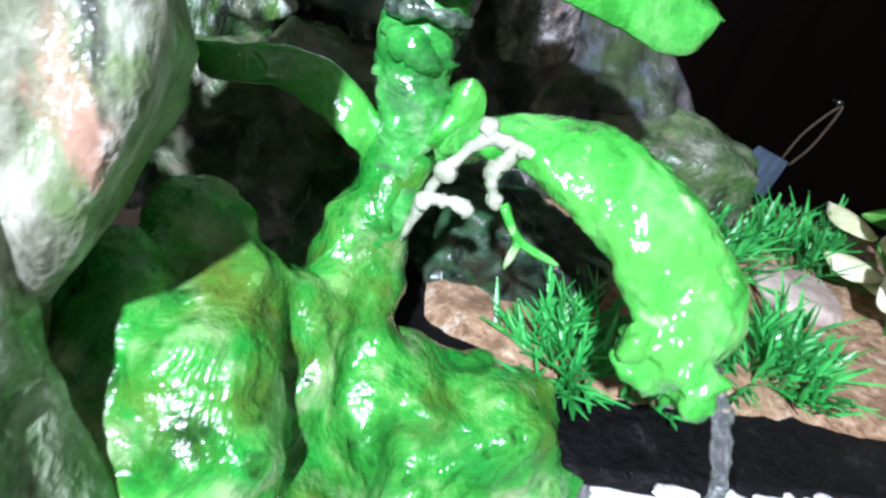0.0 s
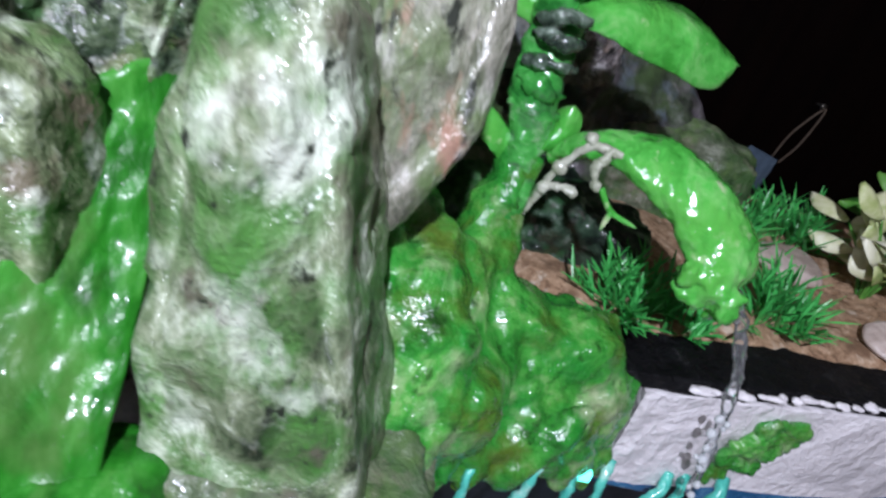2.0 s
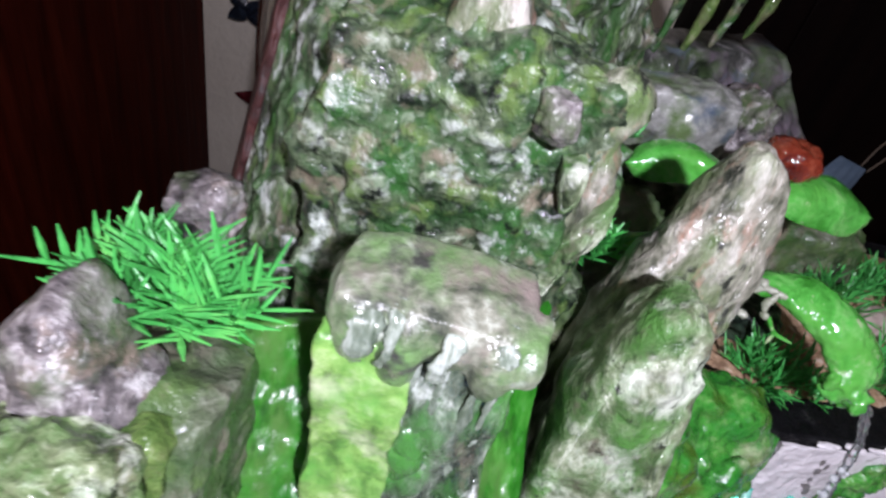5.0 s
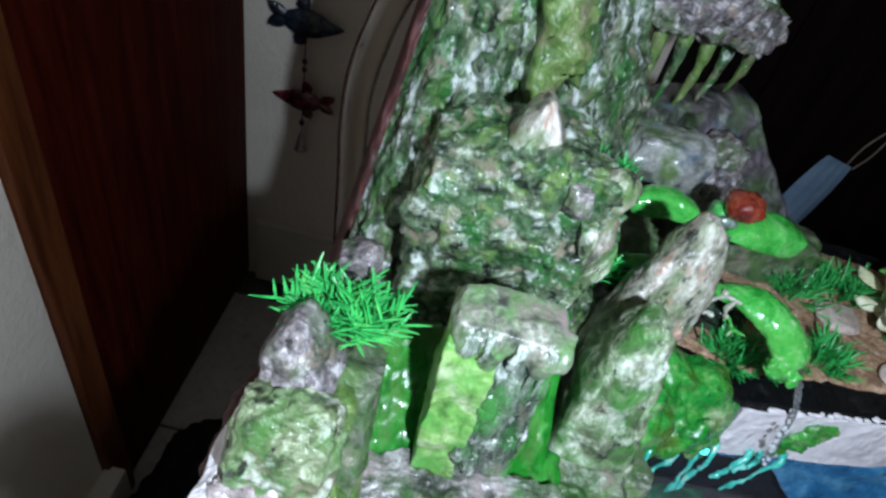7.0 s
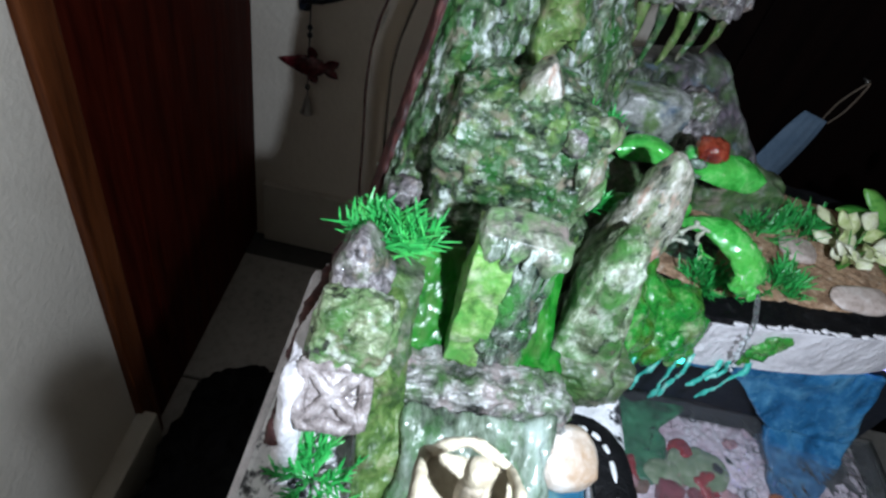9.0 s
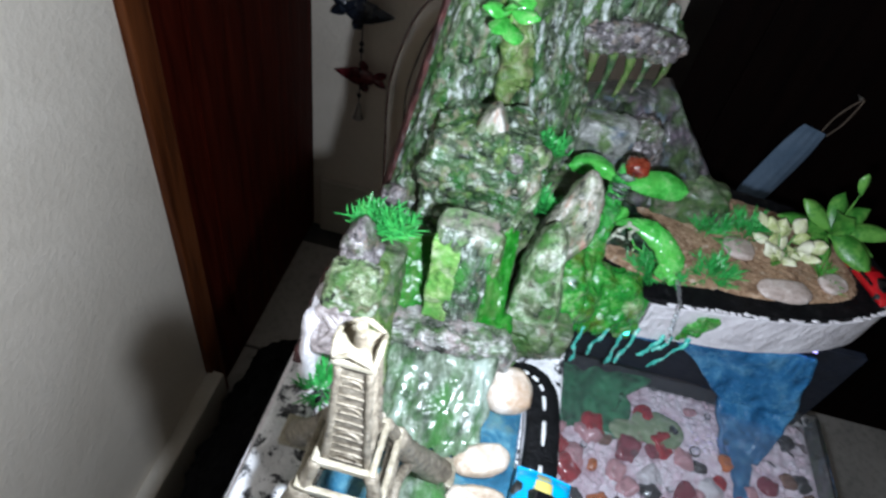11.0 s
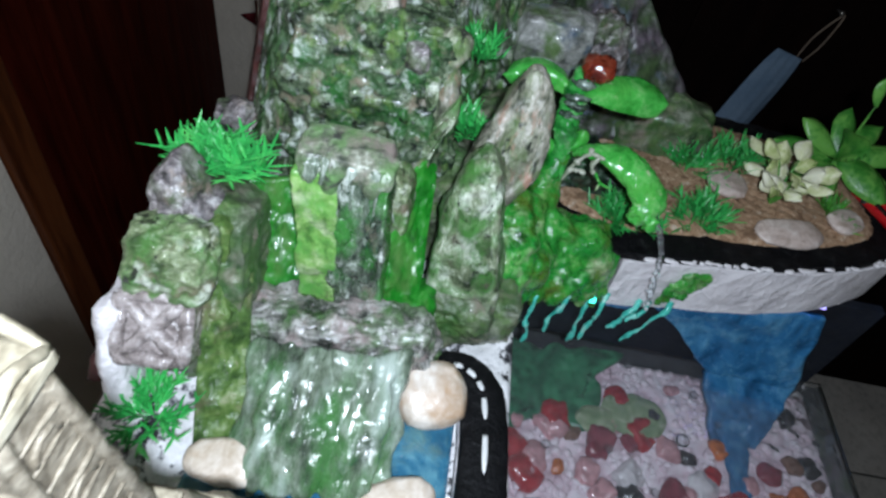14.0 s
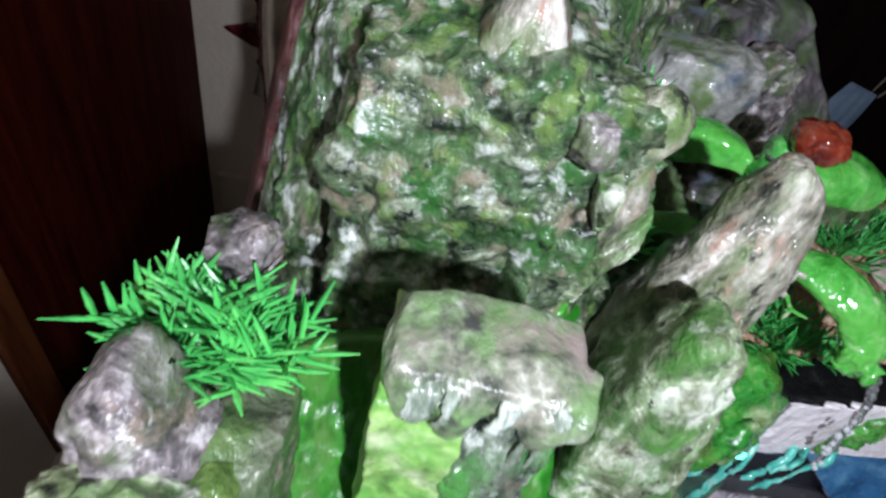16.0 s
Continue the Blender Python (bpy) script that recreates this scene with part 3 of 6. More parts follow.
def leaf(name, pts, width, material, parent=None, up=(0, 0, 1), thick=0.0012, cup=0.25, n=16, m=8, seed=1, amp=0.0, blunt=0.5, label=""):
    """A leaf with thickness along a curved midrib; cup bends its halves, blunt rounds its end."""
    line = smooth_path(pts, n)
    up = Vector(up)
    top, low = [], []
    for k, p in enumerate(line):
        t = k / n
        ahead = (line[min(k + 1, n)] - line[max(k - 1, 0)]).normalized()
        side = ahead.cross(up).normalized()
        nor = side.cross(ahead).normalized()
        mid = 0.38 + 0.26 * min(1.4, blunt)
        grow = 0.12 + 0.88 * math.sin(math.pi / 2 * min(1, t / mid)) ** 0.9
        shut = max(0.0, 1 - (max(0, t - mid) / (1 - mid)) ** 2) ** (0.38 if blunt > 1.2 else 0.5 if blunt > 0.6 else 0.85)
        w = width * max(0.04, grow * shut)
        for s in range(m + 1):
            x = 2 * s / m - 1
            q = p + side * x * w * 0.5 + nor * (-cup * w * x * x * 0.5 + 0.0006 * math.cos(x * 3))
            if amp:
                q = q + nor * rugged(q, seed, 160, amp)
            e = max(0.08, 1 - x * x)
            top.append(q + nor * thick * 0.5 * e)
            low.append(q - nor * thick * 0.5 * e)
    faces, off, k = [], len(top), m + 1
    for j in range(n):
        for i in range(m):
            a, b, c, d = j * k + i, j * k + i + 1, (j + 1) * k + i + 1, (j + 1) * k + i
            faces += [(a, b, c, d), (off + d, off + c, off + b, off + a)]
    ring = [i for i in range(m)] + [j * k + m for j in range(n)] + [n * k + i for i in range(m, 0, -1)] + [j * k for j in range(n, 0, -1)]
    for a, b in zip(ring, ring[1:] + ring[:1]):
        faces.append((b, a, off + a, off + b))
    return part(name, top + low, faces, material, parent, label)


def box(name, lo, hi, material, parent=None, bevel=0.0, label=""):
    bm = bmesh.new()
    bmesh.ops.create_cube(bm, size=1)
    for v in bm.verts:
        v.co = [lo[k] + (hi[k] - lo[k]) * (v.co[k] + 0.5) for k in range(3)]
    if bevel:
        bmesh.ops.bevel(bm, geom=bm.edges[:], offset=bevel, segments=2, affect="EDGES", profile=0.6)
    me = bpy.data.meshes.new(name)
    bm.to_mesh(me)
    bm.free()
    me.materials.append(material)
    ob = new(name, me)
    if parent is not None:
        ob.parent = parent
    return tagged(ob, label)


def prism(name, outline, z0, z1, material, parent=None, label="", amp=0.0, seed=1, inset=0.0):
    """An upright block over a closed outline in plan."""
    n = len(outline)
    cx, cy = sum(p[0] for p in outline) / n, sum(p[1] for p in outline) / n
    verts, rings = [], 7
    for k in range(rings):
        z = z0 + (z1 - z0) * k / (rings - 1)
        for x, y in outline:
            d = amp * (noise.noise(Vector((x, y, z)) * 90 + Vector((seed, 0, 0))) + 0.8 * noise.noise(Vector((x, y, z)) * 330))
            s = 1 - inset * (1 - k / (rings - 1))
            verts.append((cx + (x - cx) * s + d, cy + (y - cy) * s + d, z + (d * 0.8 if k == rings - 1 else 0)))
    faces = [tuple(range(n))[::-1], tuple(range((rings - 1) * n, rings * n))]
    for k in range(rings - 1):
        for i in range(n):
            a, b = k * n + i, k * n + (i + 1) % n
            faces.append((a, b, b + n, a + n))
    ob = part(name, verts, faces, material, parent, label, smooth=False)
    return ob


def flagstone(name, outline, y0, y1, material, parent=None, lean=0.0, seed=1, freq=60.0, amp=0.004, layers=12, label="", edge=0.3, z0=0.6):
    """A standing stone: an outline in x and z with depth from y0 to y1, rounded rims, chipped; lean shifts y with height above z0."""
    rim = [(p.x, p.z) for p in smooth_path([(x, 0, z) for x, z in outline + outline[:1]], 64)[:-1]]
    n = len(rim)
    cx, cz = sum(p[0] for p in rim) / n, sum(p[1] for p in rim) / n
    rows = [(0.0, k / 9) for k in range(1, 10)] + [(k / layers, 1.0) for k in range(layers + 1)] + [(1.0, k / 9) for k in range(9, 0, -1)]
    verts, faces = [], []
    for s, f in rows:
        taper = f * (1 - edge * abs(2 * s - 1) ** 5)
        for x, z in rim:
            px, pz = cx + (x - cx) * taper, cz + (z - cz) * taper
            py = y0 + (y1 - y0) * s + lean * (pz - z0) + (y1 - y0) * 0.12 * f * f * (max(0.0, 1 - s / 0.14) if s < 0.5 else -max(0.0, 1 - (1 - s) / 0.14))
            out = Vector(((x - cx) * (f < 1 and 0.2 * f or 1), (s - 0.5) * 0.05 * (1.2 - f * 0.6), (z - cz) * (f < 1 and 0.2 * f or 1) * 0.6))
            q = Vector((px, py, pz))
            verts.append(q + out.normalized() * rugged(q, seed, freq, amp))
    for k in range(len(rows) - 1):
        for i in range(n):
            a, b = k * n + i, k * n + (i + 1) % n
            faces.append((a, b, b + n, a + n))
    faces += [tuple(range(n))[::-1], tuple(range((len(rows) - 1) * n, len(rows) * n))]
    return part(name, verts, faces, material, parent, label)


def fuse(name, pieces, material, parent, voxel=0.0012, melt=4, relief=0.0, grain=0.006, label=""):
    """Runs several overlapping pieces together into one moulded skin."""
    verts, faces = [], []
    for ob in pieces:
        k = len(verts)
        verts += [tuple(v.co) for v in ob.data.vertices]
        faces += [tuple(k + i for i in p.vertices) for p in ob.data.polygons]
        bpy.data.objects.remove(ob)
    ob = part(name, verts, faces, material, parent, label)
    mod = ob.modifiers.new("skin", "REMESH")
    mod.mode, mod.voxel_size, mod.use_smooth_shade = "VOXEL", voxel, True
    if melt:
        mod = ob.modifiers.new("melt", "SMOOTH")
        mod.factor, mod.iterations = 0.5, melt
    if relief:
        clouds = bpy.data.textures.new(name, "CLOUDS")
        clouds.noise_scale, clouds.noise_depth = grain, 3
        mod = ob.modifiers.new("relief", "DISPLACE")
        mod.texture, mod.strength, mod.mid_level, mod.texture_coords = clouds, relief, 0.5, "LOCAL"
    return inner(ob)


# ---- the room ----
def plain(name, lo, hi, material, label, bevel=0.0):
    return tagged(box(name, lo, hi, material, None, bevel), label, "", "", "structure")


FLOOR = -0.108
plain("floor", (-0.7, -2.6, FLOOR - 0.06), (2.2, 0.95, FLOOR - 0.004), M_GROUT, "dark joints of a grey tiled floor")
plain("wall_west", (-0.60, -2.6, FLOOR), (-0.417, 0.245, 2.5), M_WALL, "cream painted wall beside the doorway")
plain("wall_north", (-0.60, 0.740, FLOOR), (2.2, 0.88, 2.5), M_WALL, "cream painted wall behind the fountain")
plain("wall_east", (2.1, -2.6, FLOOR), (2.25, 0.88, 2.5), M_WALL, "plain cream wall")
plain("wall_south", (-0.6, -2.75, FLOOR), (2.25, -2.6, 2.5), M_WALL, "plain cream wall")
plain("ceiling", (-0.6, -2.75, 2.5), (2.25, 0.88, 2.6), M_WALL, "plain white ceiling")
plain("wall_behind_door", (-0.60, 0.2455, FLOOR), (-0.477, 0.7395, 2.5), M_WALL, "cream wall round the doorway")
plain("baseboard", (-0.417, -2.6, FLOOR), (-0.390, 0.254, 0.0), M_SKIRT, "off-white baseboard with a flat top", 0.004)
plain("trim", (-0.400, 0.725, FLOOR), (0.175, 0.7395, 0.040), M_SKIRT, "off-white baseboard along the wall behind", 0.003)

door = tagged(box("door_1", (-0.468, 0.286, FLOOR + 0.01), (-0.418, 0.7385, 1.95), M_DOOR), "dark red-brown wooden door, closed", "", "", "structure")
for a, b in ((0.02, 0.8), (0.9, 1.85)):
    box("door_panel", (-0.420, 0.35, a), (-0.413, 0.67, b), M_DOOR, door, 0.003)
frame_1 = tagged(box("door_frame", (-0.476, 0.247, FLOOR), (-0.408, 0.285, 2.0), M_FRAME, None, 0.003), "orange-brown wooden door frame", "", "", "structure")
box("head", (-0.476, 0.286, 1.952), (-0.408, 0.7385, 2.0), M_FRAME, frame_1, 0.003)
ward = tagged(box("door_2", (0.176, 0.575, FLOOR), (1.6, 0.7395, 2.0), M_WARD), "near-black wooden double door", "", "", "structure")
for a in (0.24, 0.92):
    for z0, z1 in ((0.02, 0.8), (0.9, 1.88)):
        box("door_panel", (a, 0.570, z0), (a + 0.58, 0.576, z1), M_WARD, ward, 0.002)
floor_ob = bpy.data.objects["floor"]
tile_mesh = None
for i in range(9):
    for j in range(11):
        if tile_mesh is None:
            t0 = box("tile", (-0.1475, -0.1475, -0.02), (0.1475, 0.1475, 0.0), M_TILE, floor_ob, 0.002)
            tile_mesh = t0.data
        else:
            t0 = new("tile", tile_mesh)
            t0.parent = floor_ob
        t0.location = (-0.4 + 0.3 * i, 0.53 - 0.3 * j, FLOOR)

bag = tagged(rock("crumpled_bag", (-0.295, 0.17, -0.055), (0.080, 0.21, 0.055), M_BAG, None, seed=77, box=0.3, freq=26, amp=0.018, n=40), "crumpled black cloth bag lying on the floor", "bag")

# ---- the stool that carries the fountain ----
stool = thing("stool", "black lacquered wooden stool under the fountain", "stool")
box("seat", (-0.165, -0.26, 0.335), (0.335, 0.29, 0.372), M_STOOL, stool, 0.004)
for x in (-0.15, 0.280):
    for y in (-0.245, 0.235):
        box("leg", (x, y, FLOOR), (x + 0.04, y + 0.04, 0.336), M_STOOL, stool, 0.003)
for y in (-0.235, 0.245):
    box("rail", (-0.111, y, 0.12), (0.281, y + 0.02, 0.145), M_STOOL, stool, 0.002)

# ---- the fountain: base, terrace, pool, deck ----
fountain = thing("tabletop_fountain", "handmade wet painted rock fountain with pool on a black stool", "fountain", at=(0, 0, 0.372))


def inner(ob):
    """Keeps a part where it was built, under the fountain."""
    ob.matrix_parent_inverse = Matrix.Translation((0, 0, -0.372))
    return ob


def fr(name, *a, **k):
    return inner(rock(name, *a, parent=fountain, **k))


def fs(name, *a, **k):
    return inner(slab(name, *a, parent=fountain, **k))


def fl(name, *a, **k):
    return inner(loft(name, *a, parent=fountain, **k))


def ff(name, *a, **k):
    return inner(flagstone(name, *a, parent=fountain, **k))


def fb(name, *a, **k):
    return inner(box(name, *a, parent=fountain, **k))


fb("base_slab", (-0.155, -0.25, 0.373), (0.330, 0.275, 0.396), M_WHITE, bevel=0.003)
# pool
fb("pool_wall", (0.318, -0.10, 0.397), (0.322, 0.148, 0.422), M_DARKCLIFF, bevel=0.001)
fb("pool_wall", (0.04, -0.11, 0.397), (0.322, -0.101, 0.424), M_WHITE, bevel=0.002)
# Panel's near-black colour stands for the shade of the void under the deck.
fb("pool_back", (0.04, 0.1485, 0.397), (0.308, 0.156, 0.518), M_VOID, bevel=0.001, label="near-black navy panel coloured as the shade of the cavity under the deck")
fs("gravel_floor", (0.04, -0.10, 0.401), (0.318, -0.10, 0.401), (0.04, 0.148, 0.401), (0.318, 0.148, 0.401), M_GRAVEL, seed=4, nu=90, nv=90, thick=0.004, freq=160, amp=0.0035, label="pale pink gravel bed")
# terrace
fb("terrace_body", (-0.15, -0.25, 0.397), (0.039, 0.10, 0.540), M_WHITE, bevel=0.004, label="white painted terrace block")
fs("terrace_top", (-0.148, -0.25, 0.546), (0.039, -0.25, 0.546), (-0.142, 0.10, 0.546), (0.039, 0.10, 0.546), M_MARBLE, seed=6, nu=60, nv=90, thick=0.005, freq=60, amp=0.004, label="black and white daubed terrace edge")
fs("stream", (-0.114, -0.22, 0.5545), (0.012, -0.22, 0.5545), (-0.088, 0.006, 0.5545), (0.012, 0.016, 0.5545), M_BLUE, seed=7, nu=40, nv=60, thick=0.003, freq=40, amp=0.0012, label="bright blue painted stream under glossy resin")
# road with dashes
ROAD = [(0.000, 0.0120, 0.560), (0.0105, 0.0130, 0.560), (0.0195, 0.0070, 0.560), (0.0240, -0.006, 0.560), (0.0260, -0.04, 0.560), (0.0250, -0.10, 0.560), (0.0230, -0.17, 0.560), (0.021, -0.24, 0.560)]
inner(loft("road", ROAD, [0.0080, 0.0095, 0.0105, 0.0108, 0.0110, 0.0115, 0.012, 0.0125], M_BLACK, fountain, n=70, seg=16, seed=3, freq=300, amp=0.0006, squash=0.30, wide=(1, 0.2, 0), label="black toy road on a raised bank"))
inner(loft("road_bank", [(x + 0.0006, y, 0.5535) for x, y, z in ROAD], [0.0090, 0.0105, 0.0115, 0.0118, 0.0121, 0.0126, 0.0132, 0.0138], M_WHITE, fountain, n=50, seg=14, seed=5, freq=120, amp=0.001, squash=0.50, wide=(1, 0.2, 0)))
road_line = smooth_path(ROAD, 140)
for k in range(14, 130, 14):
    seg_pts = [road_line[k + i] + Vector((0, 0, 0.0030)) for i in range(0, 10, 3)]
    inner(loft("dash", seg_pts, [0.0014, 0.0015, 0.0013], M_DASH, fountain, n=8, seg=8, squash=0.7, wide=(1, 0, 0)))
# ledge and apron
fr("ledge", (-0.047, 0.009, 0.577), (0.046, 0.015, 0.016), M_LEDGE, seed=11, box=0.5, freq=80, amp=0.0045, n=48, turn=(0, 0, 4), label="mauve and grey mottled wet ledge")
fr("ledge_end", (0.004, 0.042, 0.566), (0.018, 0.012, 0.014), M_ROCK, seed=16, box=0.5, freq=70, amp=0.005, n=30)
fr("ledge_end", (0.019, 0.062, 0.552), (0.017, 0.020, 0.020), M_ROCK, seed=12, box=0.5, amp=0.006, n=26)
fr("ledge_end", (0.024, 0.078, 0.540), (0.016, 0.026, 0.026), M_ROCK, seed=13, box=0.6, amp=0.005, n=22)
apron_pieces = [slab("apron", (-0.084, -0.062, 0.554), (-0.010, -0.052, 0.554), (-0.078, -0.008, 0.588), (-0.016, -0.004, 0.590), M_APRON, seed=14, nu=54, nv=50, thick=0.02, freq=50, amp=0.0045, bulge=0.010, fray=0.2)]
for k, (x, w) in enumerate(((-0.064, 0.0040), (-0.053, 0.0050), (-0.043, 0.0060), (-0.030, 0.0045), (-0.021, 0.0035))):
    apron_pieces.append(loft("fall", [(x, -0.008, 0.590), (x - 0.001, -0.024, 0.584), (x - 0.002, -0.044, 0.573), (x - 0.003, -0.062, 0.558)], [w * 0.6, w, w * 1.1, w * 0.8], M_APRON, n=30, seg=14, seed=90 + k, freq=110, amp=0.0030, squash=0.6, wide=(1, 0, 0)))
fuse("apron", apron_pieces, M_APRON, fountain, 0.0011, 8, 0.0018, 0.006, label="glassy grey-green waterfall apron")
fr("apron_lobe", (-0.042, -0.092, 0.557), (0.019, 0.022, 0.009), M_APRON, seed=15, box=0.1, amp=0.003, n=26, label="glassy grey-green resin lobe")
# block between the two chutes
ff("block", [(-0.056, 0.584), (-0.0565, 0.625), (-0.056, 0.664), (-0.045, 0.666), (-0.034, 0.664), (-0.0338, 0.655), (-0.0336, 0.637), (-0.0334, 0.612), (-0.0332, 0.584)], 0.0170, 0.040, M_BLOCK, seed=21, freq=75, amp=0.0036, edge=0.12)
fr("block_side", (-0.0605, 0.0275, 0.627), (0.0078, 0.0120, 0.0375), M_LIME, seed=22, box=0.93, freq=80, amp=0.0020, n=40, label="lime green painted rock face")
cap_pieces = [rock("cap", (-0.0513, 0.0258, 0.6670), (0.0182, 0.0094, 0.0056), M_CAP, seed=23, box=0.62, freq=50, amp=0.0018, n=30, turn=(5, 2, 0))]
for k, (x, r, low) in enumerate(((-0.0625, 0.0034, 0.6590), (-0.0550, 0.0036, 0.6550), (-0.0465, 0.0026, 0.6605), (-0.0395, 0.0034, 0.6565), (-0.0345, 0.0024, 0.6615))):
    cap_pieces.append(loft("cap_drip", [(x + 0.0012, 0.0255, 0.6690), (x, 0.0185, 0.6685), (x - 0.0004, 0.0162, 0.6640), (x - 0.0008, 0.0172, low)], [r, r * 1.1, r, r * 0.6], M_CAP, n=24, seg=14, seed=240 + k, freq=95, amp=0.0014, squash=0.7))
fuse("cap", cap_pieces, M_CAP, fountain, 0.0007, 4, 0.0008, 0.006, label="smooth grey wet cap stone with white marbling and painted gloss highlights")
for k, (x, r) in enumerate(((-0.0618, 0.0019), (-0.0572, 0.0011), (-0.0478, 0.0012), (-0.0398, 0.0016))):
    fl("white_run", [(x + 0.0010, 0.0198, 0.6715), (x + 0.0003, 0.0158, 0.6690), (x - 0.0004, 0.0141, 0.6645), (x - 0.0010, 0.0152, 0.6590)], [r * 0.4, r * 0.9, r, r * 0.35], M_FOAM, n=30, seg=12, seed=260 + k, freq=230, amp=0.0018, squash=0.3, wide=(1, 0, 0), label="white glossy run over the cap stone")
for k, (x, r, low) in enumerate(((-0.0520, 0.0012, 0.632), (-0.0465, 0.0007, 0.646), (-0.0405, 0.0010, 0.622), (-0.0375, 0.0006, 0.640))):
    fl("water_rib", [(x, 0.0176, 0.6640), (x - 0.0008, 0.0170, 0.6560), (x - 0.0010, 0.0172, 0.646), (x - 0.0005, 0.0174, (low + 0.646) / 2), (x - 0.0015, 0.0180, low)], [r * 0.5, r, r * 0.8, r * 0.9, r * 0.3], M_FOAM, n=34, seg=12, seed=k, freq=200, amp=0.0007, squash=0.5)
rng = random.Random(8)
for k in range(10):
    fr("chip", (rng.uniform(-0.053, -0.038), 0.0175, rng.uniform(0.594, 0.640)), (rng.uniform(0.002, 0.004), 0.0020, rng.uniform(0.003, 0.007)), M_BLOCK, seed=500 + k, box=0.4, freq=120, amp=0.0022, n=10)
# lower stone stepping back from the block towards the chute
ff("side_block", [(-0.054, 0.572), (-0.054, 0.636), (-0.046, 0.641), (-0.036, 0.641), (-0.0290, 0.638), (-0.0275, 0.630), (-0.0285, 0.606), (-0.0305, 0.572)], 0.0440, 0.0640, M_CREAMLIME, seed=28, freq=80, amp=0.0034, edge=0.16, label="cream and lime mossy step stone")
fr("chute_foot", (-0.024, 0.034, 0.577), (0.016, 0.014, 0.008), M_CHUTE, seed=30, box=0.4, freq=70, amp=0.0030, n=26, label="bright green glossy trough")
fl("water_streak", [(-0.0375, 0.0432, 0.634), (-0.0345, 0.0424, 0.627), (-0.0320, 0.0426, 0.618)], [0.0005, 0.0007, 0.0003], M_RESIN, n=20, seg=10, seed=96, freq=160, amp=0.0008)
# chutes
fs("chute", (-0.0325, 0.0200, 0.580), (-0.0150, 0.0280, 0.576), (-0.032, 0.060, 0.632), (-0.0188, 0.080, 0.638), M_CHUTE, seed=25, nu=40, nv=60, thick=0.008, freq=70, amp=0.0025, fray=0.06, label="bright green glossy chute")
fs("chute", (-0.094, 0.012, 0.582), (-0.064, 0.024, 0.584), (-0.099, 0.044, 0.628), (-0.068, 0.052, 0.630), M_CHUTE, seed=26, nu=40, nv=50, thick=0.008, freq=70, amp=0.0025, label="bright green glossy chute")
fs("chute", (-0.096, -0.046, 0.556), (-0.076, -0.040, 0.556), (-0.102, 0.012, 0.634), (-0.087, 0.020, 0.616), M_OLIVEBAND, seed=27, nu=30, nv=50, thick=0.012, freq=70, amp=0.004, label="olive green mossy band beside the apron")
fr("cliff_foot", (-0.044, 0.092, 0.590), (0.040, 0.012, 0.034), M_ROCK, seed=48, box=0.7, freq=70, amp=0.005, n=30)
# leaning columns
ff("column", [(-0.012, 0.590), (-0.0095, 0.610), (-0.0065, 0.628), (-0.0015, 0.648), (0.003, 0.662), (0.0075, 0.676), (0.012, 0.684), (0.017, 0.684), (0.0212, 0.680), (0.0247, 0.671), (0.0265, 0.661), (0.0272, 0.648), (0.0265, 0.637), (0.0238, 0.627), (0.0195, 0.618), (0.013, 0.606), (0.009, 0.590)], 0.070, 0.085, M_COLUMN, lean=0.05, seed=31, freq=80, amp=0.0030, label="pale pinkish leaning rock column")
ff("column", [(-0.0125, 0.575), (-0.0126, 0.600), (-0.0118, 0.622), (-0.0096, 0.640), (-0.0055, 0.652), (-0.001, 0.659), (0.004, 0.6595), (0.0080, 0.655), (0.0100, 0.646), (0.0122, 0.634), (0.0160, 0.612), (0.0215, 0.572)], 0.038, 0.061, M_COLUMN2, edge=0.26, lean=0.05, seed=32, freq=85, amp=0.0032, label="pale mossy leaning rock column")
ff("column_foot", [(-0.0105, 0.570), (-0.0100, 0.606), (-0.0062, 0.628), (0.0010, 0.641), (0.0090, 0.639), (0.0150, 0.622), (0.0190, 0.598), (0.0215, 0.570)], 0.050, 0.078, M_COLUMN2, edge=0.26, lean=0.05, seed=36, freq=85, amp=0.0034, label="mossy foot of the leaning column")
# left cliff
fr("cliff_foot", (-0.104, 0.016, 0.592), (0.0195, 0.024, 0.046), M_ROCK, seed=41, box=0.6, amp=0.005, n=40, turn=(-18, 0, 0))
fr("cliff_foot", (-0.0965, 0.012, 0.600), (0.0062, 0.020, 0.036), M_OLIVEBAND, seed=47, box=0.6, freq=60, amp=0.005, n=30, turn=(-18, 0, 0))
fr("square_stone", (-0.1120, -0.0165, 0.6010), (0.0138, 0.0120, 0.0135), M_SQUARE, seed=42, box=0.97, freq=90, amp=0.0010, n=30, turn=(-42, 0, 6), label="square mauve-grey stone with a carved cross")
tilt = Matrix.Translation((-0.1120, -0.0165, 0.6010)) @ Euler((radians(-42), 0, radians(6))).to_matrix().to_4x4()
CORNERS = [(-0.0125, -0.0122), (0.0125, -0.0122), (0.0125, 0.0122), (-0.0125, 0.0122)]
for (xa, za), (xb, zb) in [(CORNERS[k], CORNERS[(k + 1) % 4]) for k in range(4)] + [(CORNERS[0], CORNERS[2]), (CORNERS[1], CORNERS[3])]:
    fl("carved_ridge", [tuple(tilt @ Vector(p)) for p in ((xa, -0.0124, za), ((xa + xb) / 2, -0.0130, (za + zb) / 2), (xb, -0.0124, zb))], [0.0026, 0.0028, 0.0026], M_SQUARE, n=14, seg=8, seed=4, freq=260, amp=0.0010, wide=(0.3, 1, 0.2))
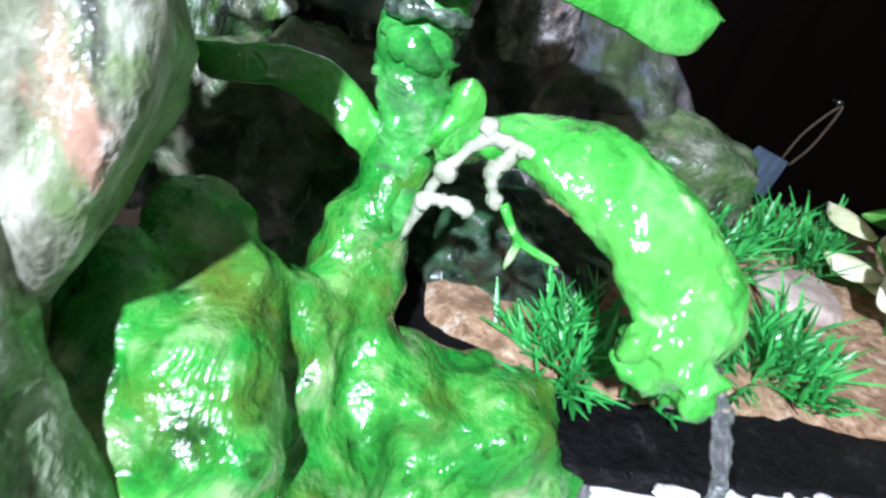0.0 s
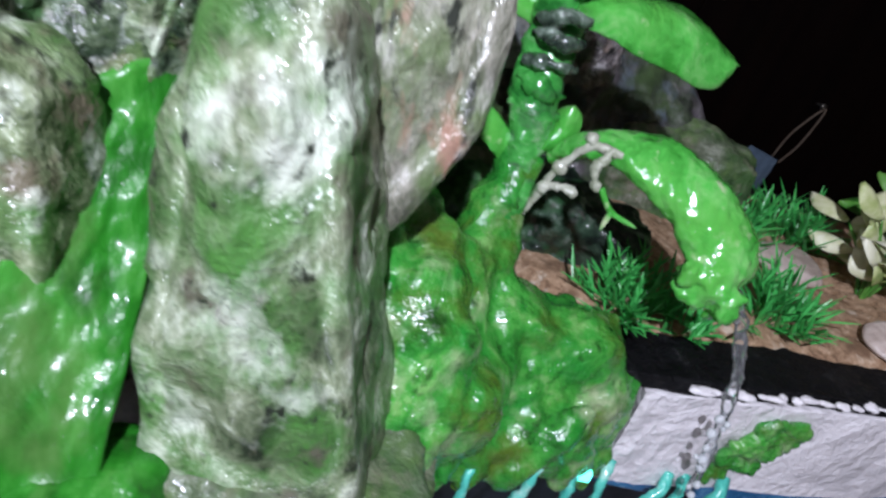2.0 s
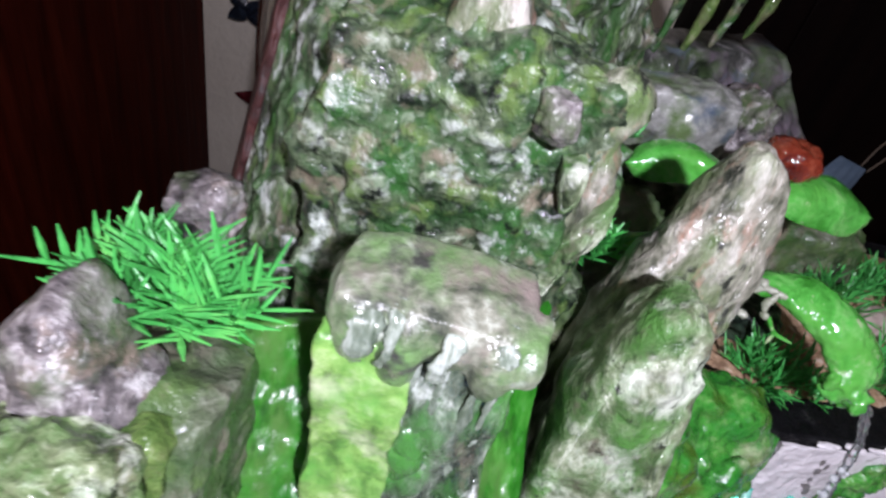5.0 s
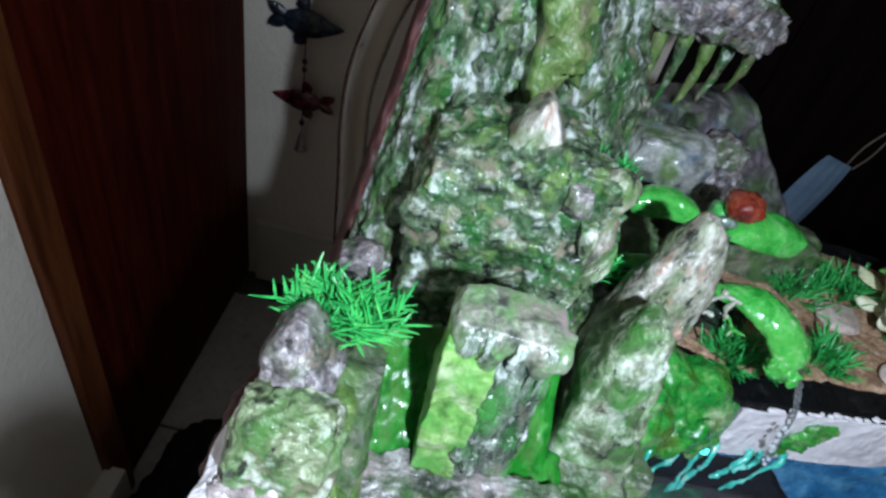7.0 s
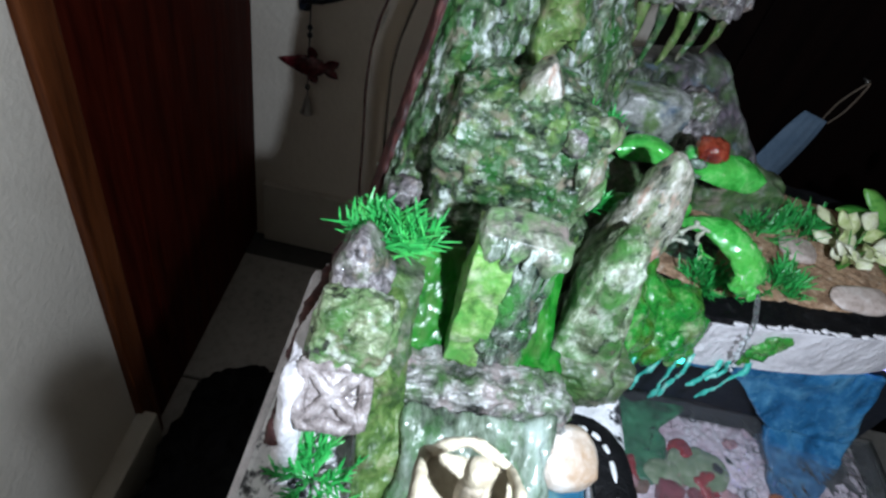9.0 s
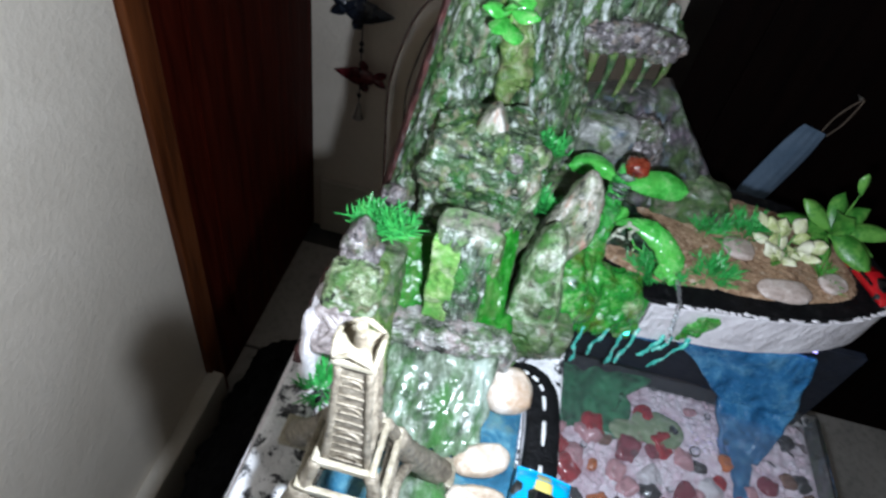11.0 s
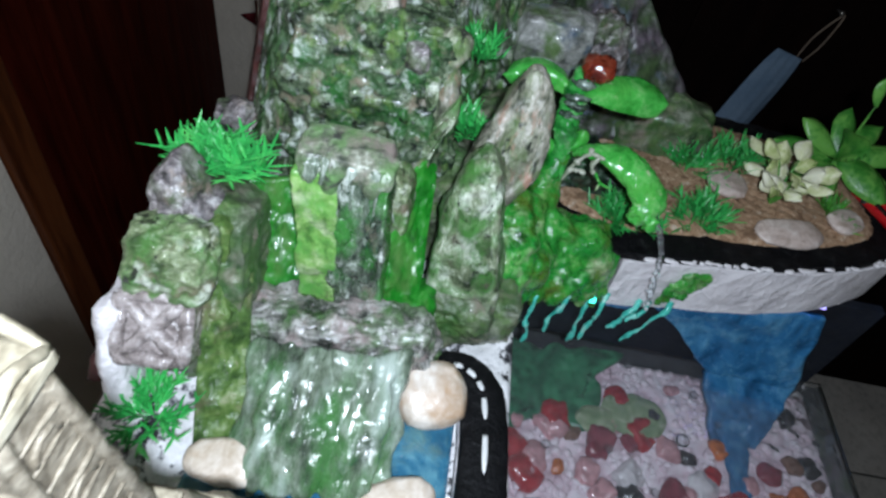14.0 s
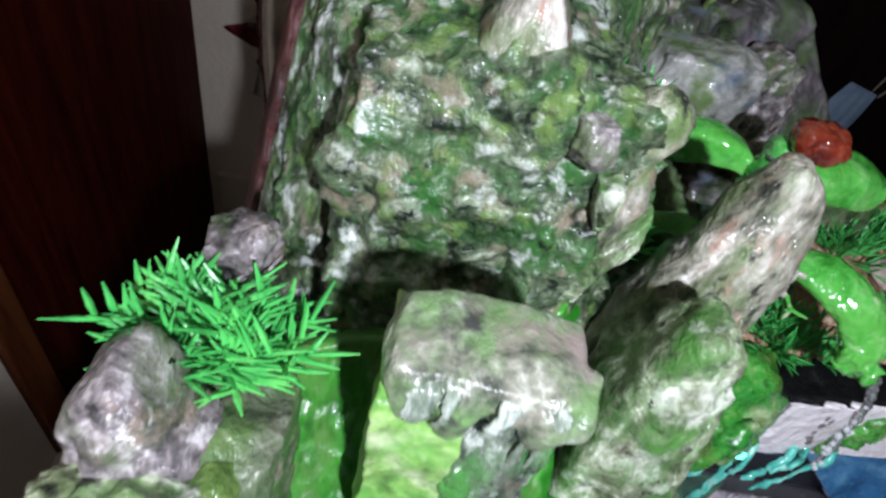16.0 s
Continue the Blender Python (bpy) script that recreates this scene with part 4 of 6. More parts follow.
fr("boulder", (-0.1085, -0.0035, 0.6265), (0.0150, 0.0135, 0.0150), M_CREAMLIME, seed=43, box=0.5, freq=70, amp=0.0045, n=44, turn=(-25, 0, 0), label="cream and lime wet boulder")
ff("pyramid_stone", [(-0.1225, 0.632), (-0.1215, 0.643), (-0.1185, 0.651), (-0.1145, 0.657), (-0.1110, 0.658), (-0.1065, 0.653), (-0.102, 0.645), (-0.098, 0.634)], 0.004, 0.026, M_MAUVE, lean=0.20, z0=0.640, seed=44, freq=90, amp=0.0024, edge=0.45, label="grey pyramid-shaped stone")
fr("knob", (-0.1020, 0.0490, 0.6530), (0.0058, 0.0055, 0.0075), M_MAUVE, seed=49, box=0.6, freq=120, amp=0.003, n=20)
fr("cliff_side", (-0.1270, 0.004, 0.584), (0.0050, 0.044, 0.030), M_WHITE, seed=46, box=0.6, amp=0.0025, n=30, turn=(-12, 0, 0), label="white painted outer side")
fl("board_rim", [(-0.1265, 0.066, 0.600), (-0.1280, 0.040, 0.605), (-0.1300, 0.010, 0.610), (-0.1305, -0.018, 0.604), (-0.1310, -0.040, 0.588)], [0.0022, 0.0026, 0.0026, 0.0024, 0.0018], M_REDEDGE, n=60, seg=12, seed=103, freq=160, amp=0.0024, squash=0.8, label="crumbling red-brown rim of the backing board")
# middle cliff
cliff_pieces = [rock("cliff", (-0.056, 0.102, 0.643), (0.033, 0.025, 0.048), M_CLIFF, seed=51, box=0.7, freq=65, amp=0.0070, n=60), rock("cliff", (-0.052, 0.083, 0.630), (0.031, 0.0135, 0.036), M_CLIFF, seed=52, box=0.6, freq=65, amp=0.0062, n=50), rock("cliff", (-0.0545, 0.0870, 0.638), (0.0325, 0.0125, 0.052), M_CLIFF, seed=53, box=0.93, freq=70, amp=0.0050, n=50, turn=(-5, 0, 0)), rock("cliff", (-0.0560, 0.0800, 0.606), (0.0330, 0.0120, 0.027), M_CLIFF, seed=54, box=0.8, freq=70, amp=0.0045, n=40)]
rng = random.Random(5)
for k in range(60):
    x, z = rng.uniform(-0.086, -0.025), rng.uniform(0.622, 0.689)
    r = rng.uniform(0.0032, 0.0080)
    cliff_pieces.append(rock("lump", (x, 0.0825 + rng.uniform(-0.003, 0.005), z), (r * rng.uniform(0.9, 1.5), r * 0.7, r * rng.uniform(0.9, 1.7)), M_CLIFF, seed=60 + k, box=0.85, freq=120, amp=0.0030, n=10, point=rng.uniform(0, 0.5), turn=(rng.uniform(-30, 30), rng.uniform(-40, 40), rng.uniform(-40, 40))))
fuse("cliff", cliff_pieces, M_CLIFF, fountain, 0.0011, 5, 0.0034, 0.004, label="mossy wet moulded cliff")
ff("white_stone", [(-0.066, 0.670), (-0.063, 0.690), (-0.059, 0.702), (-0.053, 0.709), (-0.048, 0.703), (-0.043, 0.692), (-0.040, 0.670)], 0.080, 0.100, M_COLUMN, seed=90, freq=90, amp=0.0032, edge=0.4, label="pale pointed stone")
fr("grey_knob", (-0.0345, 0.0760, 0.684), (0.0046, 0.0042, 0.0048), M_MAUVE, seed=91, box=0.5, freq=110, amp=0.003, n=16)
fl("pillar", [(-0.022, 0.081, 0.652), (-0.022, 0.082, 0.674), (-0.021, 0.083, 0.694)], [0.0070, 0.0056, 0.0048], M_COLUMN, n=24, seg=18, seed=92, freq=110, amp=0.003)
ff("wedge_stone", [(-0.030, 0.674), (-0.0245, 0.675), (-0.0235, 0.669), (-0.026, 0.661), (-0.029, 0.667)], 0.069, 0.079, M_COLUMN2, seed=93, freq=90, amp=0.0016, label="pale blue-white wedge stone")
fs("cliff_skirt", (-0.038, 0.056, 0.622), (-0.013, 0.082, 0.624), (-0.038, 0.075, 0.672), (-0.015, 0.088, 0.674), M_CLIFF, seed=95, nu=34, nv=40, thick=0.010, freq=90, amp=0.005, bulge=0.002, fray=0.1, label="streaked mossy rock skirt above the chute")
ff("slant_stone", [(-0.032, 0.632), (-0.027, 0.648), (-0.019, 0.662), (-0.015, 0.667), (-0.015, 0.658), (-0.021, 0.642), (-0.025, 0.630)], 0.069, 0.086, M_COLUMN2, seed=94, freq=110, amp=0.0022, label="pale mossy slanting stone")
# upper wall and its board edge
fs("board_edge", (-0.1275, 0.0865, 0.56), (-0.1249, 0.0877, 0.56), (-0.0925, 0.136, 0.785), (-0.0906, 0.1369, 0.785), M_REDEDGE, seed=102, nu=8, nv=90, thick=0.008, freq=140, amp=0.0026, label="dark red-brown board edge")
fr("peak", (-0.068, 0.150, 0.775), (0.028, 0.018, 0.035), M_ROCK, seed=103, box=0.4, amp=0.009, n=26)
fs("moss_drape", (-0.052, 0.128, 0.690), (-0.034, 0.140, 0.690), (-0.070, 0.126, 0.768), (-0.050, 0.138, 0.770), M_OLIVEBAND, seed=104, nu=24, nv=44, thick=0.008, freq=95, amp=0.006, bulge=0.003, fray=0.5, label="green moss drape")
rng = random.Random(17)
wall_pieces = [slab("upper_wall", (-0.1195, 0.0875, 0.56), (0.05, 0.215, 0.56), (-0.0825, 0.1375, 0.79), (-0.040, 0.180, 0.80), M_STREAK, seed=101, nu=90, nv=110, thick=0.02, freq=80, amp=0.0080, bulge=0.01, fray=0.01)]
for k in range(26):
    h = rng.uniform(0.0, 1.0)
    x, z = -0.108 + 0.030 * h + rng.uniform(0, 0.014), 0.600 + 0.165 * h
    r = rng.uniform(0.004, 0.008)
    wall_pieces.append(rock("wall_lump", (x, 0.0915 + 0.035 * h + 0.6 * (x + 0.117 - 0.030 * h), z), (r, r * 0.8, r * rng.uniform(1.0, 2.2)), M_STREAK, seed=800 + k, box=0.7, freq=95, amp=0.0034, n=10, turn=(rng.uniform(-30, 30), rng.uniform(-30, 30), rng.uniform(-30, 30))))
fuse("upper_wall", wall_pieces, M_STREAK, fountain, 0.0014, 1, 0.0046, 0.005, label="streaked mossy back wall")
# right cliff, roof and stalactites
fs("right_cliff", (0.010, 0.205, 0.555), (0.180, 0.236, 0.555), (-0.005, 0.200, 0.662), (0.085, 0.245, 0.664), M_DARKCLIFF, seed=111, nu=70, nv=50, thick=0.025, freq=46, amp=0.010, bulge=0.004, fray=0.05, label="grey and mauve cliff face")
fr("white_patch", (0.034, 0.198, 0.636), (0.021, 0.012, 0.020), M_PALEROCK, seed=112, box=0.8, freq=60, amp=0.004, n=26)
fr("mauve_patch", (0.066, 0.212, 0.634), (0.013, 0.012, 0.024), M_MAUVE, seed=118, box=0.6, freq=70, amp=0.005, n=24, turn=(0, -12, 20))
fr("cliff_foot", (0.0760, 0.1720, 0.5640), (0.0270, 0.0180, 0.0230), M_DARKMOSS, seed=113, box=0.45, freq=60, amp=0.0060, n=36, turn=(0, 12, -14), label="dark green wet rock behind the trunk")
fr("cliff_foot", (0.0320, 0.1660, 0.5600), (0.0120, 0.0130, 0.0330), M_GREENROCK, seed=119, box=0.45, freq=60, amp=0.0060, n=36, turn=(0, 14, 0), label="green painted rock behind the leaf")
fr("cliff_foot", (0.130, 0.226, 0.575), (0.034, 0.018, 0.026), M_ROCK, seed=114, box=0.4, amp=0.006, n=20)
fr("roof", (0.026, 0.222, 0.716), (0.046, 0.022, 0.011), M_MAUVE, seed=115, box=0.5, freq=80, amp=0.007, n=36, turn=(0, 10, 26), label="streaked overhanging rock roof")
for k, (x, y, z, r) in enumerate(((-0.006, 0.208, 0.738, 0.016), (0.014, 0.216, 0.742, 0.012), (0.034, 0.226, 0.734, 0.010), (0.052, 0.234, 0.726, 0.009))):
    fr("roof_peak", (x, y, z), (r, r * 0.8, r * 1.3), M_STREAK, seed=116 + 7 * k, box=0.5, freq=75, amp=0.006, n=20, point=0.7, turn=(0, 15 - 12 * k, 20 * k))
for k, (x, y, z0, z1) in enumerate(((0.004, 0.204, 0.706, 0.662), (0.018, 0.211, 0.705, 0.660), (0.033, 0.219, 0.704, 0.664), (0.047, 0.229, 0.702, 0.668), (0.064, 0.241, 0.697, 0.672))):
    fl("stalactite", [(x, y, z0 + 0.004), (x + 0.001, y - 0.001, (z0 + z1) / 2), (x - 0.002, y + 0.001, z1 - 0.004)], [0.0042, 0.0024, 0.0012], M_CLIFF if k % 2 else M_OLIVEBAND, n=20, seg=10, seed=120 + k, freq=120, amp=0.0009)
fr("cliff_foot", (0.018, 0.180, 0.575), (0.034, 0.022, 0.034), M_ROCK, seed=117, box=0.5, freq=50, amp=0.008, n=30)
# mound
ridge_pieces = [
    loft("ridge", [(0.0175, 0.114, 0.601), (0.0215, 0.105, 0.600), (0.0265, 0.092, 0.590), (0.030, 0.079, 0.573), (0.030, 0.068, 0.552)], [0.0055, 0.0080, 0.0095, 0.0110, 0.0110], M_MOUND, n=40, seg=26, seed=135, freq=60, amp=0.0055),
    loft("ridge", [(0.0460, 0.1315, 0.612), (0.0440, 0.1250, 0.597), (0.0415, 0.1180, 0.587), (0.0390, 0.106, 0.578), (0.0410, 0.092, 0.566), (0.044, 0.082, 0.553)], [0.0042, 0.0050, 0.0072, 0.0105, 0.0110, 0.0085], M_MOUND, n=46, seg=26, seed=136, freq=70, amp=0.0045),
    loft("ridge", [(0.010, 0.098, 0.602), (0.014, 0.090, 0.594), (0.0185, 0.078, 0.578), (0.021, 0.066, 0.556)], [0.006, 0.009, 0.010, 0.010], M_MOUND, n=34, seg=22, seed=141, freq=70, amp=0.005),
    loft("ridge", [(0.0220, 0.101, 0.594), (0.0300, 0.1035, 0.587), (0.0400, 0.109, 0.583)], [0.0095, 0.0100, 0.0090], M_MOUND, n=24, seg=20, seed=142, freq=80, amp=0.004),
    rock("ridge", (0.0320, 0.0960, 0.5720), (0.0110, 0.0160, 0.0150), M_MOUND, seed=143, box=0.2, freq=70, amp=0.0040, n=26),
    rock("ridge", (0.032, 0.096, 0.564), (0.022, 0.024, 0.016), M_MOUND, seed=132, box=0.3, freq=60, amp=0.0050, n=34)]
lobe_pieces = [
    slab("lobe", (0.040, 0.074, 0.5450), (0.0995, 0.1055, 0.5220), (0.0480, 0.1080, 0.5790), (0.0985, 0.1090, 0.5620), M_MOUND, seed=134, nu=54, nv=44, thick=0.010, freq=75, amp=0.0050, bulge=0.0065, fray=0.05),
    rock("lobe", (0.0670, 0.1140, 0.5630), (0.0250, 0.0135, 0.0150), M_MOUND, seed=131, box=0.35, freq=70, amp=0.0040, n=30, turn=(0, 14, 4)),
    loft("crease", [(0.0500, 0.1170, 0.5800), (0.0510, 0.1060, 0.5775), (0.0520, 0.0950, 0.5690), (0.0510, 0.0870, 0.5580)], [0.0045, 0.0050, 0.0050, 0.0040], M_MOUND, n=30, seg=18, seed=138, freq=80, amp=0.0030),
    loft("branch", [(0.0810, 0.0960, 0.5600), (0.0730, 0.0915, 0.5520), (0.0650, 0.0860, 0.5430), (0.0600, 0.0830, 0.5360)], [0.0022, 0.0030, 0.0034, 0.0022], M_MOUND, n=26, seg=12, seed=139, freq=120, amp=0.0022)]
rng = random.Random(71)
for k in range(10):
    u = (k + rng.uniform(0.1, 0.9)) / 10
    x, y, z = 0.041 + 0.057 * u, 0.0755 + 0.029 * u, 0.547 - 0.023 * u
    lobe_pieces.append(loft("fringe", [(x - 0.001, y + 0.004, z + 0.008), (x + rng.uniform(-0.001, 0.002), y, z), (x + rng.uniform(-0.004, 0.002), y - 0.001, z - rng.uniform(0.002, 0.007))], [0.0036, 0.0028, 0.0012], M_MOUND, n=16, seg=10, seed=150 + k, freq=150, amp=0.0020))
fuse("mound", ridge_pieces + lobe_pieces, M_MOUND, fountain, 0.0010, 6, 0.0026, 0.009, label="wet vivid green mound with paler lobes and a ragged fringe")
fr("dark_bead", (0.0472, 0.0935, 0.5735), (0.0019, 0.0016, 0.0013), M_BLOCK, seed=5, box=0.2, freq=200, amp=0.0008, n=8, label="small dark glossy bead")
rng = random.Random(40)
for k, (x, y, z, drop, run) in enumerate(((0.050, 0.0800, 0.5440, 0.047, 0.005), (0.071, 0.0915, 0.5360, 0.038, -0.008), (0.086, 0.0985, 0.5300, 0.050, 0.0), (0.098, 0.1040, 0.5260, 0.047, -0.004), (0.121, 0.1090, 0.5200, 0.026, -0.016), (0.143, 0.1130, 0.5190, 0.046, -0.026), (0.128, 0.1100, 0.5195, 0.014, -0.012))):
    pts = [(x + 0.003, y + 0.003, z + 0.004), (x + 0.001, y - 0.002, z)]
    for q in range(1, 5):
        u = q / 4
        pts.append((x + 0.6 * run * u + rng.uniform(-0.0014, 0.0014), y - 0.003 - 0.002 * u + rng.uniform(-0.001, 0.001), z - 0.8 * drop * u))
    fl("strand", pts, [0.0022, 0.0013, 0.0010, 0.0008, 0.0012, 0.0010], M_CYAN, n=34, seg=9, seed=140 + k, freq=240, amp=0.0013, label="turquoise hanging strand")
fb("cavity_edge", (0.050, 0.1130, 0.5100), (0.128, 0.1190, 0.5170), M_POOLBLUE, bevel=0.001, label="blue painted edge under the mound")


# ---- deck ----
DECK = [(0.045, 0.106), (0.08, 0.1065), (0.11, 0.108), (0.15, 0.115), (0.20, 0.122), (0.25, 0.137), (0.288, 0.157), (0.304, 0.170), (0.312, 0.182), (0.312, 0.205), (0.303, 0.232), (0.28, 0.258), (0.24, 0.275), (0.18, 0.282), (0.10, 0.282), (0.045, 0.27)]


def dense(outline, n=8):
    pts = smooth_path([(x, y, 0) for x, y in outline + outline[:1]], n * len(outline))[:-1]
    return [(p.x, p.y) for p in pts]


WALLLINE = [(0.100, 0.108)] + DECK[2:-1] + [(0.096, 0.275)]
inner(prism("deck_wall", dense(WALLLINE), 0.518, 0.560, M_WHITE, fountain, "white brushed plaster side of the deck", 0.0012, 3, 0.012))
inner(prism("deck_road", dense([(0.178 + (x - 0.178) * 0.992, 0.2 + (y - 0.2) * 0.985) for x, y in DECK]), 0.5605, 0.5650, M_BLACK, fountain, "rough black road round the deck", 0.001, 5))
SANDLINE = [(0.058, 0.142), (0.085, 0.128), (0.12, 0.128), (0.16, 0.134), (0.205, 0.139), (0.25, 0.153), (0.276, 0.172), (0.282, 0.195), (0.272, 0.232), (0.24, 0.258), (0.18, 0.268), (0.10, 0.268), (0.05, 0.262)]


def sand_bed():
    rim = dense(SANDLINE, 10)
    cx, cy, verts, faces, rings = 0.165, 0.2, [], [], 16
    n = len(rim)
    for k in range(rings + 1):
        s = 1 - k / rings
        for x, y in rim:
            p = Vector((cx + (x - cx) * s, cy + (y - cy) * s, 0))
            if k == 0:
                p += Vector((noise.noise(p * 140), noise.noise(p * 140 + Vector((9, 0, 0))), 0)) * 0.003
            h = 0.564 + (0.004 * min(1, k / 1.5)) + 0.0016 * noise.fractal(p * 300, 1, 2, 3) + 0.003 * noise.noise(p * 40)
            verts.append((p.x, p.y, h if k else 0.5635))
    for k in range(rings):
        for i in range(n):
            a, b = k * n + i, k * n + (i + 1) % n
            faces.append((a, b, b + n, a + n))
    return part("sand_bed", verts, faces, M_SAND, fountain, "coarse tan sand")


inner(sand_bed())
fleck_rng = random.Random(21)
front_rim = [p for p in smooth_path([(x, y, 0) for x, y in DECK[2:8]], 90)]
for k in range(44):
    p = front_rim[fleck_rng.randrange(len(front_rim))]
    fr("paint_fleck", (p.x, p.y + fleck_rng.uniform(-0.0016, 0.0004), 0.5643), (fleck_rng.uniform(0.0012, 0.0046), fleck_rng.uniform(0.0005, 0.0014), 0.0006), M_WHITE, seed=600 + k, box=0.2, freq=300, amp=0.0010, n=5)

# ---- the moulded tree with its water spout ----
fl("trunk", [(0.0435, 0.123, 0.594), (0.0460, 0.1305, 0.610), (0.0448, 0.1365, 0.635), (0.0465, 0.136, 0.660)], [0.0050, 0.0052, 0.0056, 0.0064], M_TRUNK, n=60, seg=28, seed=151, freq=130, amp=0.0024, label="wet green trunk with dark rings near its top")
rng = random.Random(77)
for k in range(6):
    h = 0.6225 + 0.0062 * k + rng.uniform(-0.0012, 0.0012)
    a = rng.uniform(-0.0016, 0.0016)
    fl("trunk_ring", [(0.0455 - 0.0066, 0.1325, h - a), (0.0440, 0.1290 + rng.uniform(0, 0.0006), h + 0.0006), (0.0475, 0.1288, h + a), (0.0455 + 0.0070, 0.1325, h + a)], [0.0006, 0.0018, 0.0012, 0.0017, 0.0006], M_RING if k > 1 else M_TRUNK, n=20, seg=8, seed=700 + k, freq=220, amp=0.0016, wide=(0, 0.3, 1))
inner(leaf("leaf", [(0.047, 0.130, 0.648), (0.058, 0.134, 0.650), (0.076, 0.141, 0.648), (0.0945, 0.147, 0.642)], 0.0205, M_LEAF, fountain, up=(0.05, -0.66, 0.74), thick=0.006, cup=0.12, n=36, m=12, amp=0.0008, blunt=1.25, label="thick glossy green leaf"))
inner(leaf("leaf", [(0.046, 0.131, 0.604), (0.038, 0.131, 0.614), (0.026, 0.134, 0.6195), (0.008, 0.134, 0.616)], 0.012, M_LEAF, fountain, up=(0.3, -0.12, 0.95), thick=0.006, cup=0.15, n=24, m=12, amp=0.0012, blunt=0.9, label="thick glossy green leaf"))
inner(leaf("leaf", [(0.045, 0.138, 0.641), (0.034, 0.142, 0.648), (0.021, 0.146, 0.648), (0.007, 0.147, 0.640)], 0.017, M_LEAF, fountain, up=(0.0, -0.65, 0.76), thick=0.005, cup=0.3, n=24, m=12, amp=0.0012, blunt=1.2, label="thick glossy green leaf"))
inner(leaf("leaf", [(0.0505, 0.130, 0.6130), (0.0540, 0.1315, 0.6195), (0.0558, 0.133, 0.6265)], 0.0085, M_LEAF, fountain, up=(-0.3, -0.8, 0.3), thick=0.004, cup=0.2, amp=0.001, blunt=0.7, label="small glossy green leaf"))
spout_pieces = [loft("spout", [(0.0545, 0.130, 0.6125), (0.061, 0.125, 0.6205), (0.072, 0.119, 0.6235), (0.084, 0.112, 0.6205), (0.093, 0.1055, 0.6125), (0.0975, 0.1000, 0.6035)], [0.0032, 0.0055, 0.0074, 0.0088, 0.0090, 0.0080], M_LEAF, n=50, seg=28, seed=161, freq=120, amp=0.0020, squash=0.55, wide=(0.9, 0.4, 0.25))]
rng = random.Random(31)
for k in range(34):
    a = rng.uniform(0, 1)
    spout_pieces.append(rock("tip", (0.0895 + 0.0095 * a + rng.uniform(-0.0035, 0.0015), 0.1010 - 0.0035 * a + rng.uniform(-0.003, 0.003), 0.6060 - 0.0050 * a + rng.uniform(-0.0045, 0.0025)), (rng.uniform(0.0009, 0.0019), rng.uniform(0.0009, 0.0019), rng.uniform(0.0014, 0.0034)), M_LEAF, seed=520 + k, box=0.3, freq=420, amp=0.0016, n=6, turn=(rng.uniform(-50, 50), rng.uniform(-50, 50), 0)))
fuse("spout_leaf", spout_pieces, M_LEAF, fountain, 0.0006, 1, 0.0010, 0.003, label="thick drooping green leaf that spouts water")
for k, pts in enumerate(([(0.0690, 0.1130, 0.6225), (0.0640, 0.1155, 0.6235), (0.0590, 0.1185, 0.6220), (0.0545, 0.1200, 0.6150), (0.0520, 0.1205, 0.6075), (0.0500, 0.1205, 0.5990)], [(0.0640, 0.1155, 0.6240), (0.0615, 0.1140, 0.6190), (0.0625, 0.1135, 0.6150)], [(0.0525, 0.1195, 0.6085), (0.0560, 0.1185, 0.6105), (0.0605, 0.1180, 0.6090)])):
    fl("root", pts, [0.0005, 0.0009, 0.0010, 0.0008], M_ROOT, n=30, seg=8, seed=170 + k, freq=420, amp=0.0011, label="off-white root strand")
for x, y, z in ((0.0625, 0.1130, 0.6150), (0.0545, 0.1200, 0.6150), (0.0520, 0.1200, 0.6080), (0.0590, 0.1190, 0.6240)):
    fr("root_bead", (x, y, z), (0.0015, 0.0015, 0.0015), M_ROOT, seed=5, box=0.1, freq=200, amp=0.0008, n=8)
fl("twig", [(0.0640, 0.1130, 0.6150), (0.0680, 0.1110, 0.6105), (0.0750, 0.1100, 0.6085)], [0.0009, 0.0008, 0.0007], M_LEAF, n=12, seg=6)
fl("twig", [(0.0680, 0.1110, 0.6105), (0.0670, 0.1100, 0.6055)], [0.0008, 0.0007], M_LEAF, n=6, seg=6)
fr("red_stone", (0.0500, 0.1315, 0.6640), (0.0080, 0.0068, 0.0048), M_RED, seed=181, box=0.35, freq=90, amp=0.0020, n=18, label="glossy red stone")

# water
jet = tagged(loft("water_jet", [(0.0990, 0.0985, 0.603), (0.1045, 0.0985, 0.597), (0.1110, 0.0985, 0.585), (0.1160, 0.0985, 0.570), (0.1200, 0.0985, 0.552), (0.1230, 0.0985, 0.532)], [0.0020, 0.0015, 0.0011, 0.0011, 0.0012, 0.0010], M_JET, None, n=60, seg=12, seed=3, freq=260, amp=0.0010), "thin clear stream of falling water", "water", "", "stuff")
jet.visible_shadow = False
drop_rng = random.Random(3)
for k in range(12):
    t = drop_rng.uniform(0.0, 1.0)
    q = Vector((0.1145, 0.098, 0.575)).lerp(Vector((0.1230, 0.098, 0.532)), t)
    r = drop_rng.uniform(0.0007, 0.0016)
    rock("drop", q + Vector((drop_rng.uniform(-0.002, 0.002), drop_rng.uniform(-0.002, 0.001), 0)), (r, r, r * 1.2), M_DROP, jet, box=0, amp=0, n=6)
